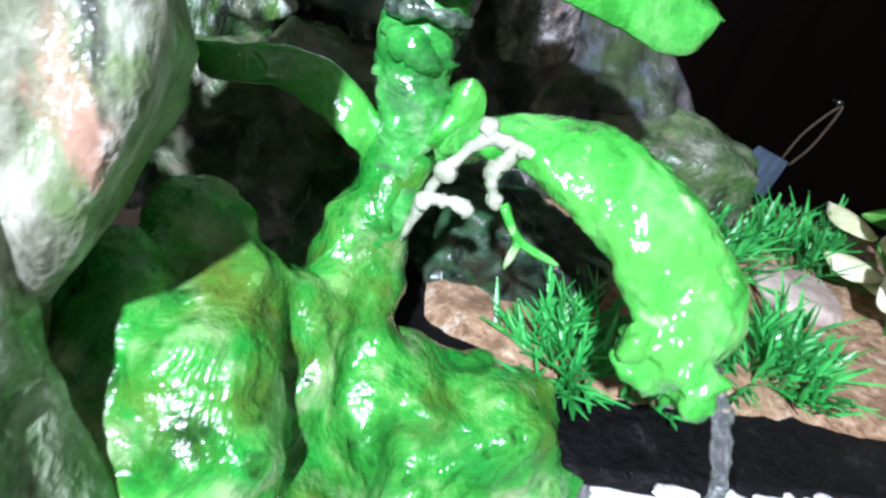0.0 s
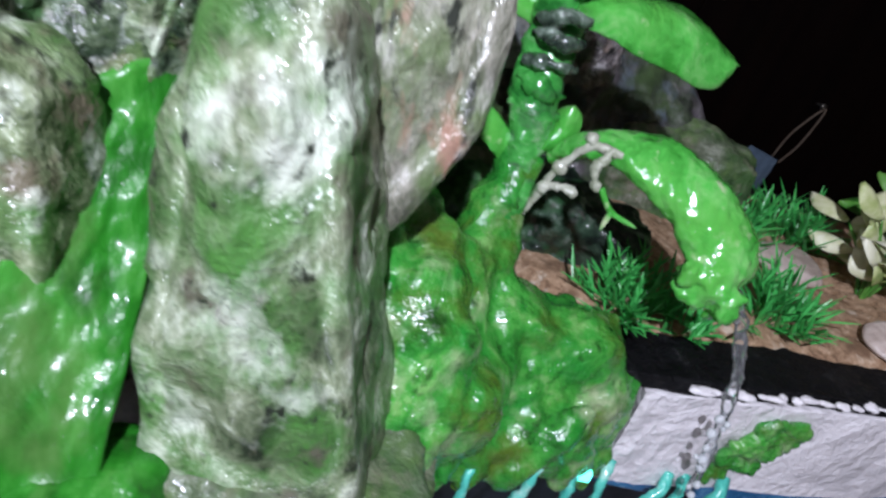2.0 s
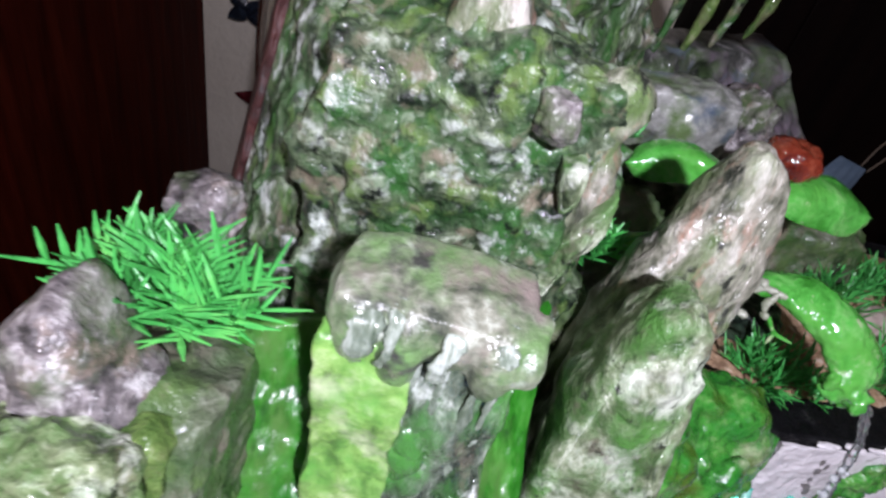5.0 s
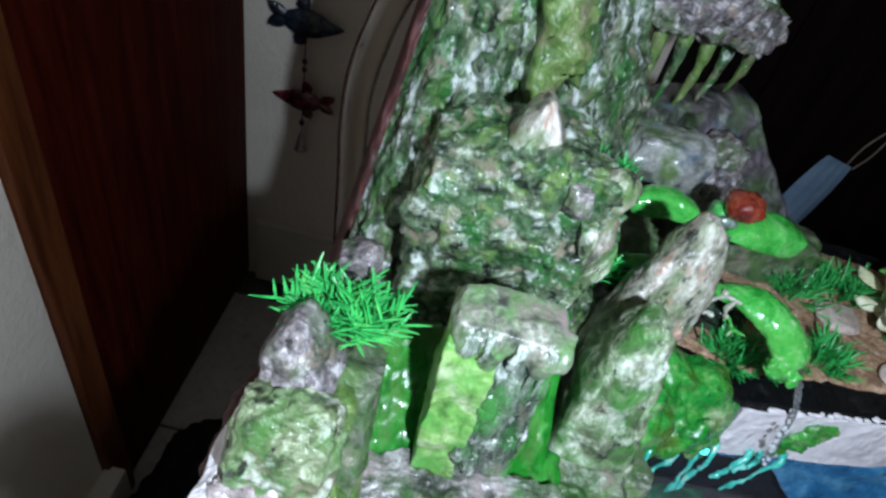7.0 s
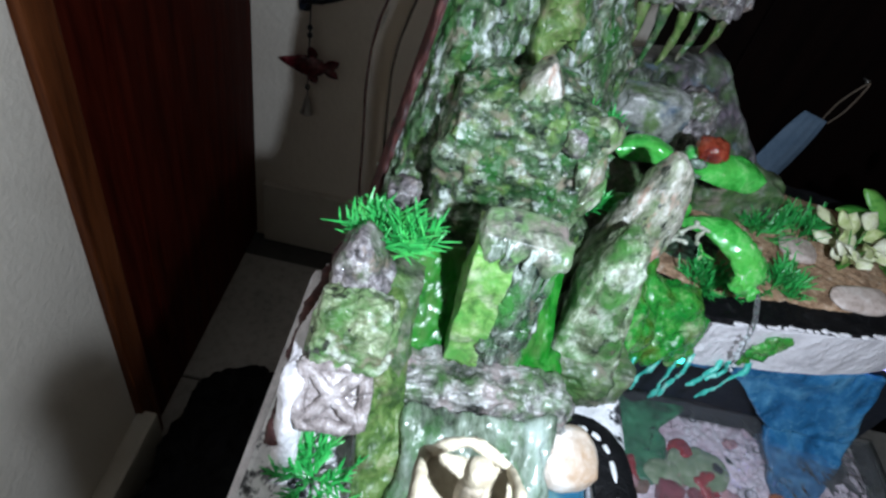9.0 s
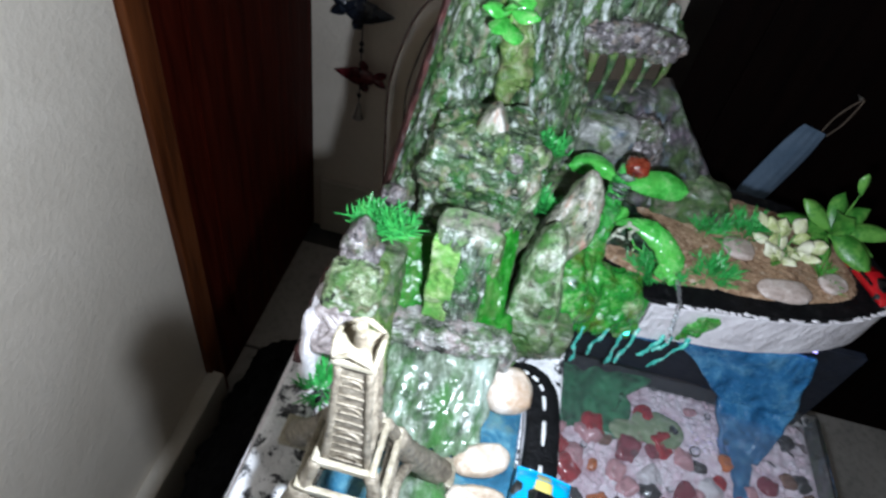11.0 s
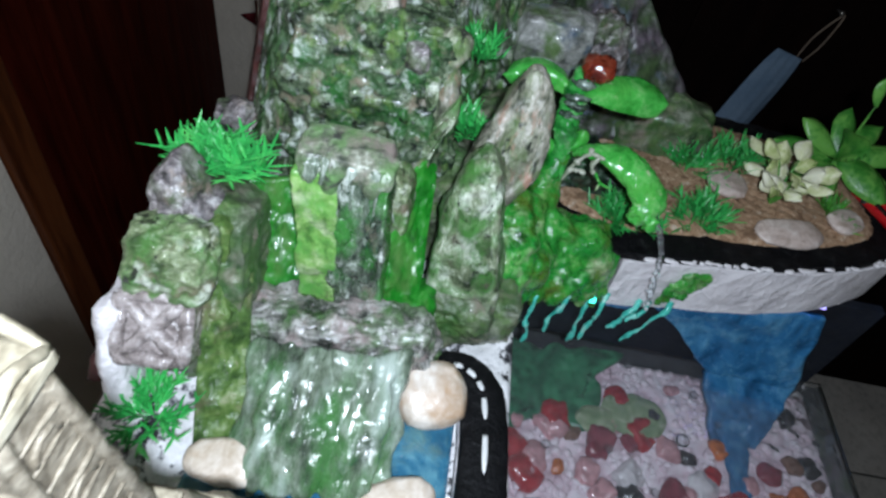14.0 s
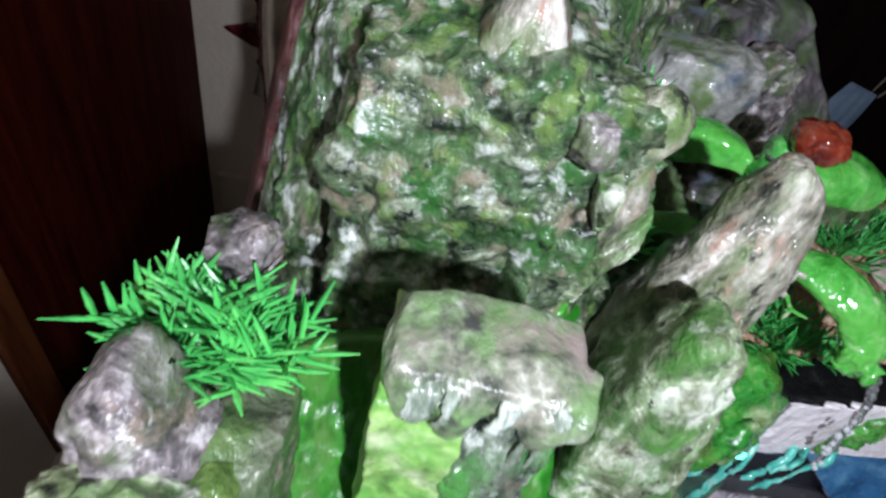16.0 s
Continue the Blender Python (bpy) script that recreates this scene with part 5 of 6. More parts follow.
pool_water = tagged(slab("pool_water", (0.042, -0.099, 0.427), (0.317, -0.099, 0.427), (0.042, 0.147, 0.427), (0.317, 0.147, 0.427), M_WATER, None, nu=60, nv=60, thick=0.002, freq=40, amp=0.0006), "clear shallow pool water", "water", "", "structure")

# ---- pool details ----
fs("blue_slope", (0.218, 0.1330, 0.432), (0.288, 0.1310, 0.434), (0.142, 0.1440, 0.498), (0.270, 0.1440, 0.506), M_POOLBLUE, seed=51, nu=44, nv=24, thick=0.004, freq=50, amp=0.004, fray=0.10, label="blue painted slope under the deck")
fs("blue_slope", (0.228, 0.0900, 0.4035), (0.262, 0.0900, 0.4035), (0.216, 0.1340, 0.4335), (0.286, 0.1320, 0.4355), M_POOLBLUE, seed=53, nu=36, nv=30, thick=0.006, freq=50, amp=0.003, fray=0.16, label="blue painted slope under the deck")
fl("blue_ridge", [(0.243, 0.110, 0.407), (0.2425, 0.080, 0.4065), (0.241, 0.045, 0.4055), (0.240, 0.010, 0.4045), (0.238, -0.030, 0.402)], [0.014, 0.009, 0.006, 0.005, 0.003], M_POOLBLUE, n=50, seg=18, seed=9, freq=90, amp=0.004, squash=0.22, wide=(1, 0, 0), label="low blue painted ridge in the pool")
fs("green_bed", (0.040, 0.070, 0.4055), (0.128, 0.080, 0.4055), (0.040, 0.147, 0.414), (0.152, 0.147, 0.414), M_POOLGREEN, seed=52, nu=40, nv=30, thick=0.004, freq=60, amp=0.003, fray=0.4, label="dark green painted pool bottom")
M_ALGAE = mottled("pale_green_algae", [(0.3, (0.10, 0.16, 0.07)), (0.5, (0.20, 0.27, 0.14)), (0.7, (0.42, 0.44, 0.32))], 0.012, (0.6, 0.9), 0.6, 5)
for k, (x, y, r, m) in enumerate(((0.165, 0.098, 0.026, M_GRASS2), (0.135, 0.088, 0.016, M_GRASS2), (0.175, 0.005, 0.022, M_GRASS2), (0.18, -0.03, 0.02, M_GRASS2))):
    fr("algae_patch", (x, y, 0.407), (r, r * 0.7, 0.004), M_ALGAE, seed=200 + k, box=0.1, freq=60, amp=0.002, n=18, label="soft pale green algae patch")

# stones on the bed, and bubbles
stone_rng = random.Random(12)
stone_shapes = []
for k in range(6):
    ob = rock("pool_stone", (0, 0, 0), (0.0112, 0.0088, 0.0050), STONES[0], seed=300 + k, box=0.15 + 0.2 * (k % 3), freq=75, amp=0.0046, n=8, point=0.3 * (k % 2))
    stone_shapes.append(ob.data)
    bpy.data.objects.remove(ob)
coloured = {}
for k, me in enumerate(stone_shapes):
    for j, m in enumerate(STONES):
        c = me.copy()
        c.materials[0] = m
        coloured[k, j] = c
gravel = bpy.data.objects["gravel_floor"]
mix = [0, 0, 0, 0, 0, 3, 4, 1, 1, 2, 2, 3, 3, 3, 5, 5, 6, 6]
for i in range(14):
    for j in range(14):
        x, y = 0.054 + 0.0193 * i + stone_rng.uniform(-0.009, 0.009), -0.094 + 0.0185 * j + stone_rng.uniform(-0.009, 0.009)
        keep = stone_rng.random()
        if (y > 0.09 and x < 0.15) or y > 0.138 or (y > 0.100 and 0.205 < x < 0.285) or (abs(x - 0.247) < 0.014 and y > 0.085) or x > 0.308 or keep > 0.94 - 0.35 * max(0, y) / 0.15:
            continue
        ob = new("pool_stone", coloured[stone_rng.randrange(6), stone_rng.choice(mix)])
        ob.parent = gravel
        ob.matrix_parent_inverse = Matrix.Translation((0, 0, -0.372)).inverted() @ Matrix.Translation((0, 0, -0.372))
        s = stone_rng.uniform(0.45, 1.1)
        ob.location = (x, y, 0.4046)
        ob.rotation_euler = (stone_rng.uniform(-0.2, 0.2), stone_rng.uniform(-0.2, 0.2), stone_rng.uniform(0, 6.3))
        ob.scale = (s, s, s)


def gravel_grains():
    """Small pale grains over the bed, one sheet of loose stuff."""
    g = random.Random(44)
    d, f = sphere_grid(2)
    verts, faces = [], []
    for _ in range(1700):
        x, y = g.uniform(0.046, 0.312), g.uniform(-0.096, 0.145)
        if (y > 0.10 and x < 0.14) or abs(x - 0.247) < 0.010:
            continue
        r = g.uniform(0.0016, 0.0042)
        spin = Euler((g.uniform(0, 6), g.uniform(0, 6), g.uniform(0, 6))).to_matrix()
        k = len(verts)
        for p in d:
            q = spin @ (Vector(p).normalized() * r * g.uniform(0.75, 1.1))
            verts.append((x + q.x, y + q.y, 0.4025 + q.z * 0.7))
        faces += [tuple(k + i for i in c) for c in f]
    return inner(part("gravel_grains", verts, faces, M_GRAVEL, fountain, "pale pink gravel grains"))


gravel_grains()


def bubble_mesh():
    d, f = sphere_grid(6)
    me = bpy.data.meshes.new("bubble")
    me.from_pydata([tuple(Vector(p).normalized() * 0.0035) for p in d], [], f)
    me.materials.append(M_WATER)
    me.polygons.foreach_set("use_smooth", [True] * len(me.polygons))
    return me


bub = bubble_mesh()
for x, y, s in ((0.155, 0.128, 1.0), (0.205, 0.112, 0.9), (0.19, 0.072, 1.4), (0.135, 0.055, 0.8), (0.09, 0.05, 0.9), (0.165, 0.03, 0.8), (0.22, 0.09, 0.7), (0.27, 0.0, 2.2), (0.285, 0.02, 1.2), (0.10, -0.02, 1.1)):
    ob = tagged(new("bubble", bub), "clear bubble on the pool water", "bubble", "bubbles on the pool")
    ob.location, ob.scale = (x, y, 0.4292), (s, s, s * 0.7)

fb("led_strip", (0.244, 0.1462, 0.5125), (0.266, 0.1482, 0.5165), M_LEDV, bevel=0.0006, label="violet light strip under the deck")
for k, (x, y, z, rx, rz, lean) in enumerate(((0.150, 0.1136, 0.549, 0.0085, 0.0060, 0), (0.144, 0.1126, 0.540, 0.0060, 0.0095, 32), (0.139, 0.1119, 0.531, 0.0028, 0.0080, 40), (0.148, 0.1130, 0.538, 0.0026, 0.0090, 18))):
    fr("moss_smear", (x, y, z), (rx, 0.0014, rz), M_MOUND, seed=133 + k, box=0.15, freq=170, amp=0.0030, n=18, turn=(0, lean, 7), label="green moss smear on the white plaster")
fb("led_strip", (0.062, 0.096, 0.530), (0.092, 0.099, 0.534), M_LEDC, bevel=0.0006, label="turquoise light strip under the mound")

# ---- model tower on the terrace ----
def tower():
    t = thing("tower_model", "aged brass model of a lattice tower on the terrace", "model tower", at=(-0.0760, -0.1100, 0.5575))
    t.scale = (1.02, 1.02, 1.055)
    half, deck1, deck2, top = 0.043, 0.074, 0.090, 0.158

    def rod(name, pts, r, m=M_TOWER, n=10):
        return loft(name, pts, r, m, t, n=n, seg=8, seed=2, freq=300, amp=0.0006, wide=(1, 0.3, 0.2), tip=False)

    def flank(h):
        """Half width of the shaft at the share h of its height."""
        return 0.0096 - 0.0040 * h ** 0.8

    for sx in (-1, 1):
        for sy in (-1, 1):
            loft("leg", [(sx * half, sy * half * 0.95, 0.0), (sx * 0.034, sy * 0.033, 0.022), (sx * 0.024, sy * 0.0235, 0.048), (sx * 0.0165, sy * 0.0165, deck1)], [0.0080, 0.0070, 0.0060, 0.0050], M_TOWER, t, n=24, seg=12, seed=3, freq=260, amp=0.0012, wide=(1, 1, 0), tip=False)
            box("foot", (sx * half - 0.009, sy * half * 0.95 - 0.009, -0.001), (sx * half + 0.009, sy * half * 0.95 + 0.009, 0.004), M_TOWERTRIM, t, 0.001)
    for k in range(4):
        a = k * math.pi / 2
        c, s = math.cos(a), math.sin(a)

        def spin(p, c=c, s=s):
            return (c * p[0] - s * p[1], s * p[0] + c * p[1], p[2])
        rod("arch", [spin(p) for p in ((-0.036, -0.035, 0.008), (-0.024, -0.027, 0.038), (0.0, -0.0215, 0.056), (0.024, -0.027, 0.038), (0.036, -0.035, 0.008))], [0.0026, 0.0026], n=20)
        rod("girder", [spin((-0.0165, -0.0170, deck1 - 0.006)), spin((0.0, -0.0170, deck1 - 0.006)), spin((0.0165, -0.0170, deck1 - 0.006))], [0.0036, 0.0036])
        # outer rail below, inner rail above
        a0, a1 = spin((-0.0195, -0.0195, 0)), spin((0.0195, -0.0165, 0))
        box("lower_rail", (min(a0[0], a1[0]), min(a0[1], a1[1]), deck1 + 0.0004 * k), (max(a0[0], a1[0]), max(a0[1], a1[1]), deck1 + 0.0042 + 0.0004 * k), M_TOWERTRIM, t, 0.0008)
        a0, a1 = spin((-0.0136, -0.0136, 0)), spin((0.0136, -0.0108, 0))
        box("upper_rail", (min(a0[0], a1[0]), min(a0[1], a1[1]), deck2 + 0.0004 * k), (max(a0[0], a1[0]), max(a0[1], a1[1]), deck2 + 0.0038 + 0.0004 * k), M_TOWERTRIM, t, 0.0008)
        rod("post", [spin((-0.0165, -0.0165, deck1)), spin((-0.0118, -0.0118, deck2 + 0.002))], [0.0034, 0.0030], n=6)
        # shaft edges and cross pieces
        edge = [(-flank(h), -flank(h), deck2 - 0.006 + (top - deck2 + 0.006) * h) for h in (0, 0.33, 0.66, 1)]
        rod("shaft_edge", [spin(p) for p in edge], [0.0017, 0.0013], n=16)
        for q in range(12):
            h = (q + 0.5) / 12
            w, z = flank(h), deck2 + (top - deck2) * h
            rod("cross_bar", [spin((-w, -w - 0.0001, z)), spin((0, -w - 0.0002, z + 0.0004)), spin((w, -w - 0.0001, z))], [0.00030, 0.00030], n=4)
            if q % 3 == 1:
                rod("row_arch", [spin((-w * 0.6, -w - 0.0001, z - 0.0050)), spin((-w * 0.4, -w - 0.0003, z - 0.0022)), spin((0, -w - 0.0004, z - 0.0010)), spin((w * 0.4, -w - 0.0003, z - 0.0022)), spin((w * 0.6, -w - 0.0001, z - 0.0050))], [0.0005, 0.0005], n=8)
        rod("crown_arc", [spin((-0.0072, -0.0072, 0.1610)), spin((0, -0.0080, 0.1655)), spin((0.0072, -0.0072, 0.1610))], [0.0009, 0.0009], M_TOWERTRIM, n=10)
    core = []
    for h in (0, 0.33, 0.66, 1.0):
        w, z = flank(h) + 0.0001, deck2 - 0.006 + (top - deck2 + 0.006) * h
        core += [(-w, -w, z), (w, -w, z), (w, w, z), (-w, w, z)]
    faces = [(3, 2, 1, 0), (12, 13, 14, 15)] + [(4 * k + i, 4 * k + (i + 1) % 4, 4 * k + 4 + (i + 1) % 4, 4 * k + 4 + i) for k in range(3) for i in range(4)]
    part("shaft", core, faces, M_TOWER, t, smooth=False)
    box("top_platform", (-0.0080, -0.0080, 0.1575), (0.0080, 0.0080, 0.1612), M_TOWERTRIM, t, 0.001)
    rock("dome", (0, 0, 0.1650), (0.0022, 0.0022, 0.0052), M_TOWER, t, box=0.0, amp=0.0, n=8)
    rock("finial", (0, 0, 0.1715), (0.0022, 0.0022, 0.0024), M_TOWERTRIM, t, box=0.2, amp=0.0, n=8)
    return t


tower()


# ---- toy cars ----
def toy_car(name, label, paint, stripe, at, heading, size=1.0):
    e = thing(name, label, "toy car", "toy cars", at=at)
    e.rotation_euler, e.scale = (0, 0, radians(heading)), (size, size, size)
    L, W = 0.036, 0.0155
    prof = [(-1.0, 0.006, 0.80), (-0.86, 0.0105, 0.94), (-0.45, 0.0125, 1.0), (-0.2, 0.0165, 0.80), (0.15, 0.0170, 0.74), (0.42, 0.0120, 0.97), (0.8, 0.0095, 0.95), (1.0, 0.0055, 0.78)]
    n, m, verts, faces = 40, 14, [], []
    for i in range(n + 1):
        x = -1 + 2 * i / n
        k = max(q for q in range(len(prof) - 1) if prof[q][0] <= x + 1e-6)
        a, b = prof[k], prof[min(k + 1, len(prof) - 1)]
        u = (x - a[0]) / max(1e-6, b[0] - a[0])
        u = u * u * (3 - 2 * u)
        h, w = a[1] + (b[1] - a[1]) * u, a[2] + (b[2] - a[2]) * u
        for j in range(m + 1):
            ang = math.pi * j / m
            cx, cz = math.cos(ang), math.sin(ang)
            sx = math.copysign(abs(cx) ** 0.45, cx)
            sz = abs(cz) ** 0.5
            low = 0.0035
            wide = W * (0.97 if sz < 0.6 else w)
            verts.append((sx * wide * (1 - 0.10 * sz), x * L, low + (h - low) * sz))
    for i in range(n):
        for j in range(m):
            a = i * (m + 1) + j
            faces.append((a, a + 1, a + m + 2, a + m + 1))
    faces += [tuple(range(m + 1)), tuple(range(n * (m + 1) + m, n * (m + 1) - 1, -1))]
    for i in range(n):
        faces.append((i * (m + 1), (i + 1) * (m + 1), (i + 1) * (m + 1) + m, i * (m + 1) + m))
    part("body", verts, faces, paint, e)

    def top_strip(nm, x0, x1, w0, w1, lift, mat, lab=""):
        """A patch lying on the roof line between two stations along the car."""
        vs, fs_, q = [], [], 12
        for i in range(q + 1):
            x = x0 + (x1 - x0) * i / q
            k = max(r for r in range(len(prof) - 1) if prof[r][0] <= x + 1e-6)
            a, b = prof[k], prof[k + 1]
            u = (x - a[0]) / (b[0] - a[0])
            u = u * u * (3 - 2 * u)
            h = a[1] + (b[1] - a[1]) * u
            w = (w0 + (w1 - w0) * i / q) * (1 - 0.35 * abs(2 * i / q - 1) ** 4)
            for s in (-1, -0.33, 0.33, 1):
                vs.append((s * w, x * L, h + lift - 0.0012 * (s * w / W) ** 2))
            for s in (1, 0.33, -0.33, -1):
                vs.append((s * w, x * L, h - 0.0028))
        for i in range(q):
            for j in range(8):
                a, b = i * 8 + j, i * 8 + (j + 1) % 8
                fs_.append((a, a + 8, b + 8, b))
        fs_ += [tuple(range(8)), tuple(range(q * 8 + 7, q * 8 - 1, -1))]
        part(nm, vs, fs_, mat, e, lab)
    if stripe:
        top_strip("stripe", -0.97, 0.97, 0.0052, 0.0052, 0.0003, stripe, "pale yellow stripe")
    top_strip("windscreen", -0.62, -0.10, 0.0085, 0.0070, 0.0007, M_CARGLASS, "black windscreen")
    top_strip("rear_window", 0.40, 0.66, 0.0065, 0.0078, 0.0007, M_CARGLASS, "black rear window")
    for sx in (-1, 1):
        box("side_scoop", (sx * 0.0118 - 0.0016, -0.010, 0.0098), (sx * 0.0118 + 0.0016, 0.012, 0.0128), M_CARGLASS, e, 0.0012)
        box("side_window", (sx * 0.0128 - 0.0012, -0.004, 0.0105), (sx * 0.0128 + 0.0012, 0.010, 0.0142), M_CARGLASS, e, 0.001)
        for y in (-0.023, 0.022):
            loft("wheel", [(sx * 0.0105, y, 0.0050), (sx * 0.0128, y, 0.0050), (sx * 0.0138, y, 0.0050)], [0.0054, 0.0054], M_TYRE, e, n=6, seg=18, wide=(0, 1, 0), tip=False)
    return e


toy_car("toy_car", "bright blue toy racing car with yellow stripe on the road", M_CARBLUE, M_CARYEL, (0.0235, -0.098, 0.5632), -6, 1.12)
toy_car("toy_car", "glossy red toy car parked at the end of the deck", M_CARRED, None, (0.290, 0.190, 0.5655), 22, 0.72)


# ---- pebbles ----
def pebble(at, r, turn, mat, seed, label, group="loose pebbles"):
    ob = rock("pebble", at, r, mat, None, seed=seed, box=0.22, freq=38, amp=0.0016, n=20, turn=turn)
    tagged(ob, label, "pebble", group)
    return ob


CREAM = "smooth cream pebble on the fountain terrace"
pebble((-0.0010, -0.006, 0.5655), (0.0160, 0.0150, 0.0095), (24, 0, 20), M_PEBBLE, 401, CREAM)
pebble((-0.0765, -0.051, 0.5620), (0.0195, 0.0095, 0.0050), (10, 0, 4), M_PEBBLE, 402, CREAM)
pebble((-0.0100, -0.056, 0.5610), (0.0175, 0.0090, 0.0058), (8, -6, 22), M_PEBBLE, 403, "oval cream and tan pebble beside the stream")
pebble((-0.0080, -0.082, 0.5600), (0.0190, 0.0100, 0.0055), (6, 8, 8), M_PEBBLE, 404, "flat pale tan pebble by the toy car")
pebble((-0.0300, -0.117, 0.5600), (0.0150, 0.0110, 0.0060), (0, 0, 30), M_PEBBLE, 405, "pale tan pebble near the model tower")
pebble((-0.0950, -0.131, 0.5585), (0.0150, 0.0110, 0.0050), (0, 0, -20), M_PEBBLE, 406, "white flat pebble under the model tower")
pebble((0.206, 0.149, 0.5705), (0.0225, 0.0105, 0.004), (8, 0, 10), M_FLATPEB, 407, "flat brown-grey pebble on the sand", "pebbles on the sand")
pebble((0.174, 0.188, 0.5705), (0.014, 0.012, 0.004), (4, 0, 0), M_FLATPEB, 408, "flat brown-grey pebble on the sand", "pebbles on the sand")
pebble((0.252, 0.173, 0.5705), (0.012, 0.009, 0.003), (4, 0, 30), M_FLATPEB, 409, "flat brown-grey pebble on the sand", "pebbles on the sand")


# ---- plants ----
def tuft(at, spread, height, count, mat, seed, label, group="plastic grass tufts", lean=(0, 0), deep=1.0):
    """Stiff needle blades on short stalks, as sold for fish tanks; each stalk is a sprig of its own."""
    g = random.Random(seed)
    e = thing("grass_tuft", label, "artificial plant", group, at=at)
    verts, faces = [], []

    def blade(p, d, ln, w):
        side = d.cross(Vector((0, 0, 1)))
        side = side.normalized() if side.length > 1e-3 else Vector((1, 0, 0))
        nor = side.cross(d).normalized()
        k = len(verts)
        for t, ww in ((0, 0.7), (0.45, 1.0), (1.0, 0.25)):
            c = p + d * ln * t - Vector((0, 0, 1)) * ln * 0.06 * t * t
            verts.extend([c - side * w * ww, c + nor * w * 0.5 * ww, c + side * w * ww, c - nor * w * 0.35 * ww])
        for q in range(2):
            for j in range(4):
                a, b = k + 4 * q + j, k + 4 * q + (j + 1) % 4
                faces.append((a, b, b + 4, a + 4))
        faces.extend([(k + 3, k + 2, k + 1, k), (k + 8, k + 9, k + 10, k + 11)])

    for _ in range(count):
        verts, faces = [], []
        az = g.uniform(0, 2 * math.pi)
        tilt = g.uniform(0.1, 1.2)
        d = Vector((math.cos(az) * math.sin(tilt), math.sin(az) * math.sin(tilt), math.cos(tilt) * height / spread))
        d = (d + Vector((lean[0], lean[1], 0))).normalized()
        d.y *= deep
        d.z = max(d.z, 0.10)
        stalk = spread * g.uniform(0.45, 0.75)
        root = Vector((math.cos(az), math.sin(az), 0)) * spread * g.uniform(0, 0.3)
        blade(root, d, stalk, 0.0006)
        for q in range(7):
            t = 0.25 + 0.75 * q / 6
            o = Vector((g.uniform(-1, 1), deep * g.uniform(-1, 1), g.uniform(-0.05, 0.6 * deep))).normalized()
            blade(root + d * stalk * t - Vector((0, 0, 1)) * stalk * 0.06 * t * t, (d * 0.9 + o * 0.75).normalized(), spread * g.uniform(0.28, 0.48), 0.00072)
        part("sprig", verts, faces, mat, e, smooth=False)
    return e


tuft((-0.1025, 0.033, 0.6440), 0.0245, 0.009, 56, M_GRASS, 1, "bright green plastic needle plant behind the pyramid stone", deep=0.36)
tuft((-0.113, -0.040, 0.566), 0.022, 0.016, 26, M_GRASS, 2, "green plastic needle plant at the terrace edge")
tuft((-0.007, 0.104, 0.630), 0.018, 0.020, 22, M_GRASS, 3, "teal-green plastic needle plant between the rocks")
tuft((-0.009, 0.142, 0.650), 0.020, 0.020, 22, M_GRASS, 4, "teal-green plastic needle plant on the cliff")
tuft((0.0935, 0.1330, 0.567), 0.024, 0.020, 34, M_GRASS, 5, "dark green plastic needle plant on the sand")
tuft((0.114, 0.131, 0.566), 0.014, 0.011, 14, M_GRASS, 6, "dark green plastic needle plant on the sand")
tuft((0.147, 0.148, 0.567), 0.026, 0.017, 36, M_GRASS, 7, "green plastic needle plant on the sand")
tuft((0.150, 0.203, 0.567), 0.027, 0.021, 34, M_GRASS, 8, "dark green plastic needle plant at the back of the sand")
tuft((0.184, 0.213, 0.567), 0.027, 0.021, 34, M_GRASS, 9, "dark green plastic needle plant at the back of the sand")
tuft((0.248, 0.180, 0.567), 0.018, 0.012, 18, M_GRASS2, 10, "low green plastic needle plant on the sand")


def leafy(name, label, at, leaves, mat, seed, stem=M_GLEAF):
    """A short stem with broad single leaves: (azimuth, tilt from upright, length, width, height on the stem)."""
    e = thing(name, label, "artificial plant", at=at)
    g = random.Random(seed)
    top = max(h for *_, h in leaves)
    loft("stem", [(0, 0, -0.003), (0.001, 0, top * 0.5), (0, 0.001, top)], [0.0012, 0.0009], stem, e, n=8, seg=8, wide=(1, 0, 0))
    for az, tilt, ln, w, h in leaves:
        a, b = radians(az), radians(tilt)
        d = Vector((math.cos(a) * math.sin(b), math.sin(a) * math.sin(b), math.cos(b)))
        p = Vector((0, 0, h))
        droop = Vector((0, 0, -ln * 0.22))
        leaf("leaf", [p, p + d * ln * 0.35, p + d * ln * 0.7 + droop * 0.35, p + d * ln + droop], w, mat, e, up=(g.uniform(-0.2, 0.2), -0.45, 0.9), thick=0.0009, cup=0.3, n=10, m=6, blunt=0.35)
    return e


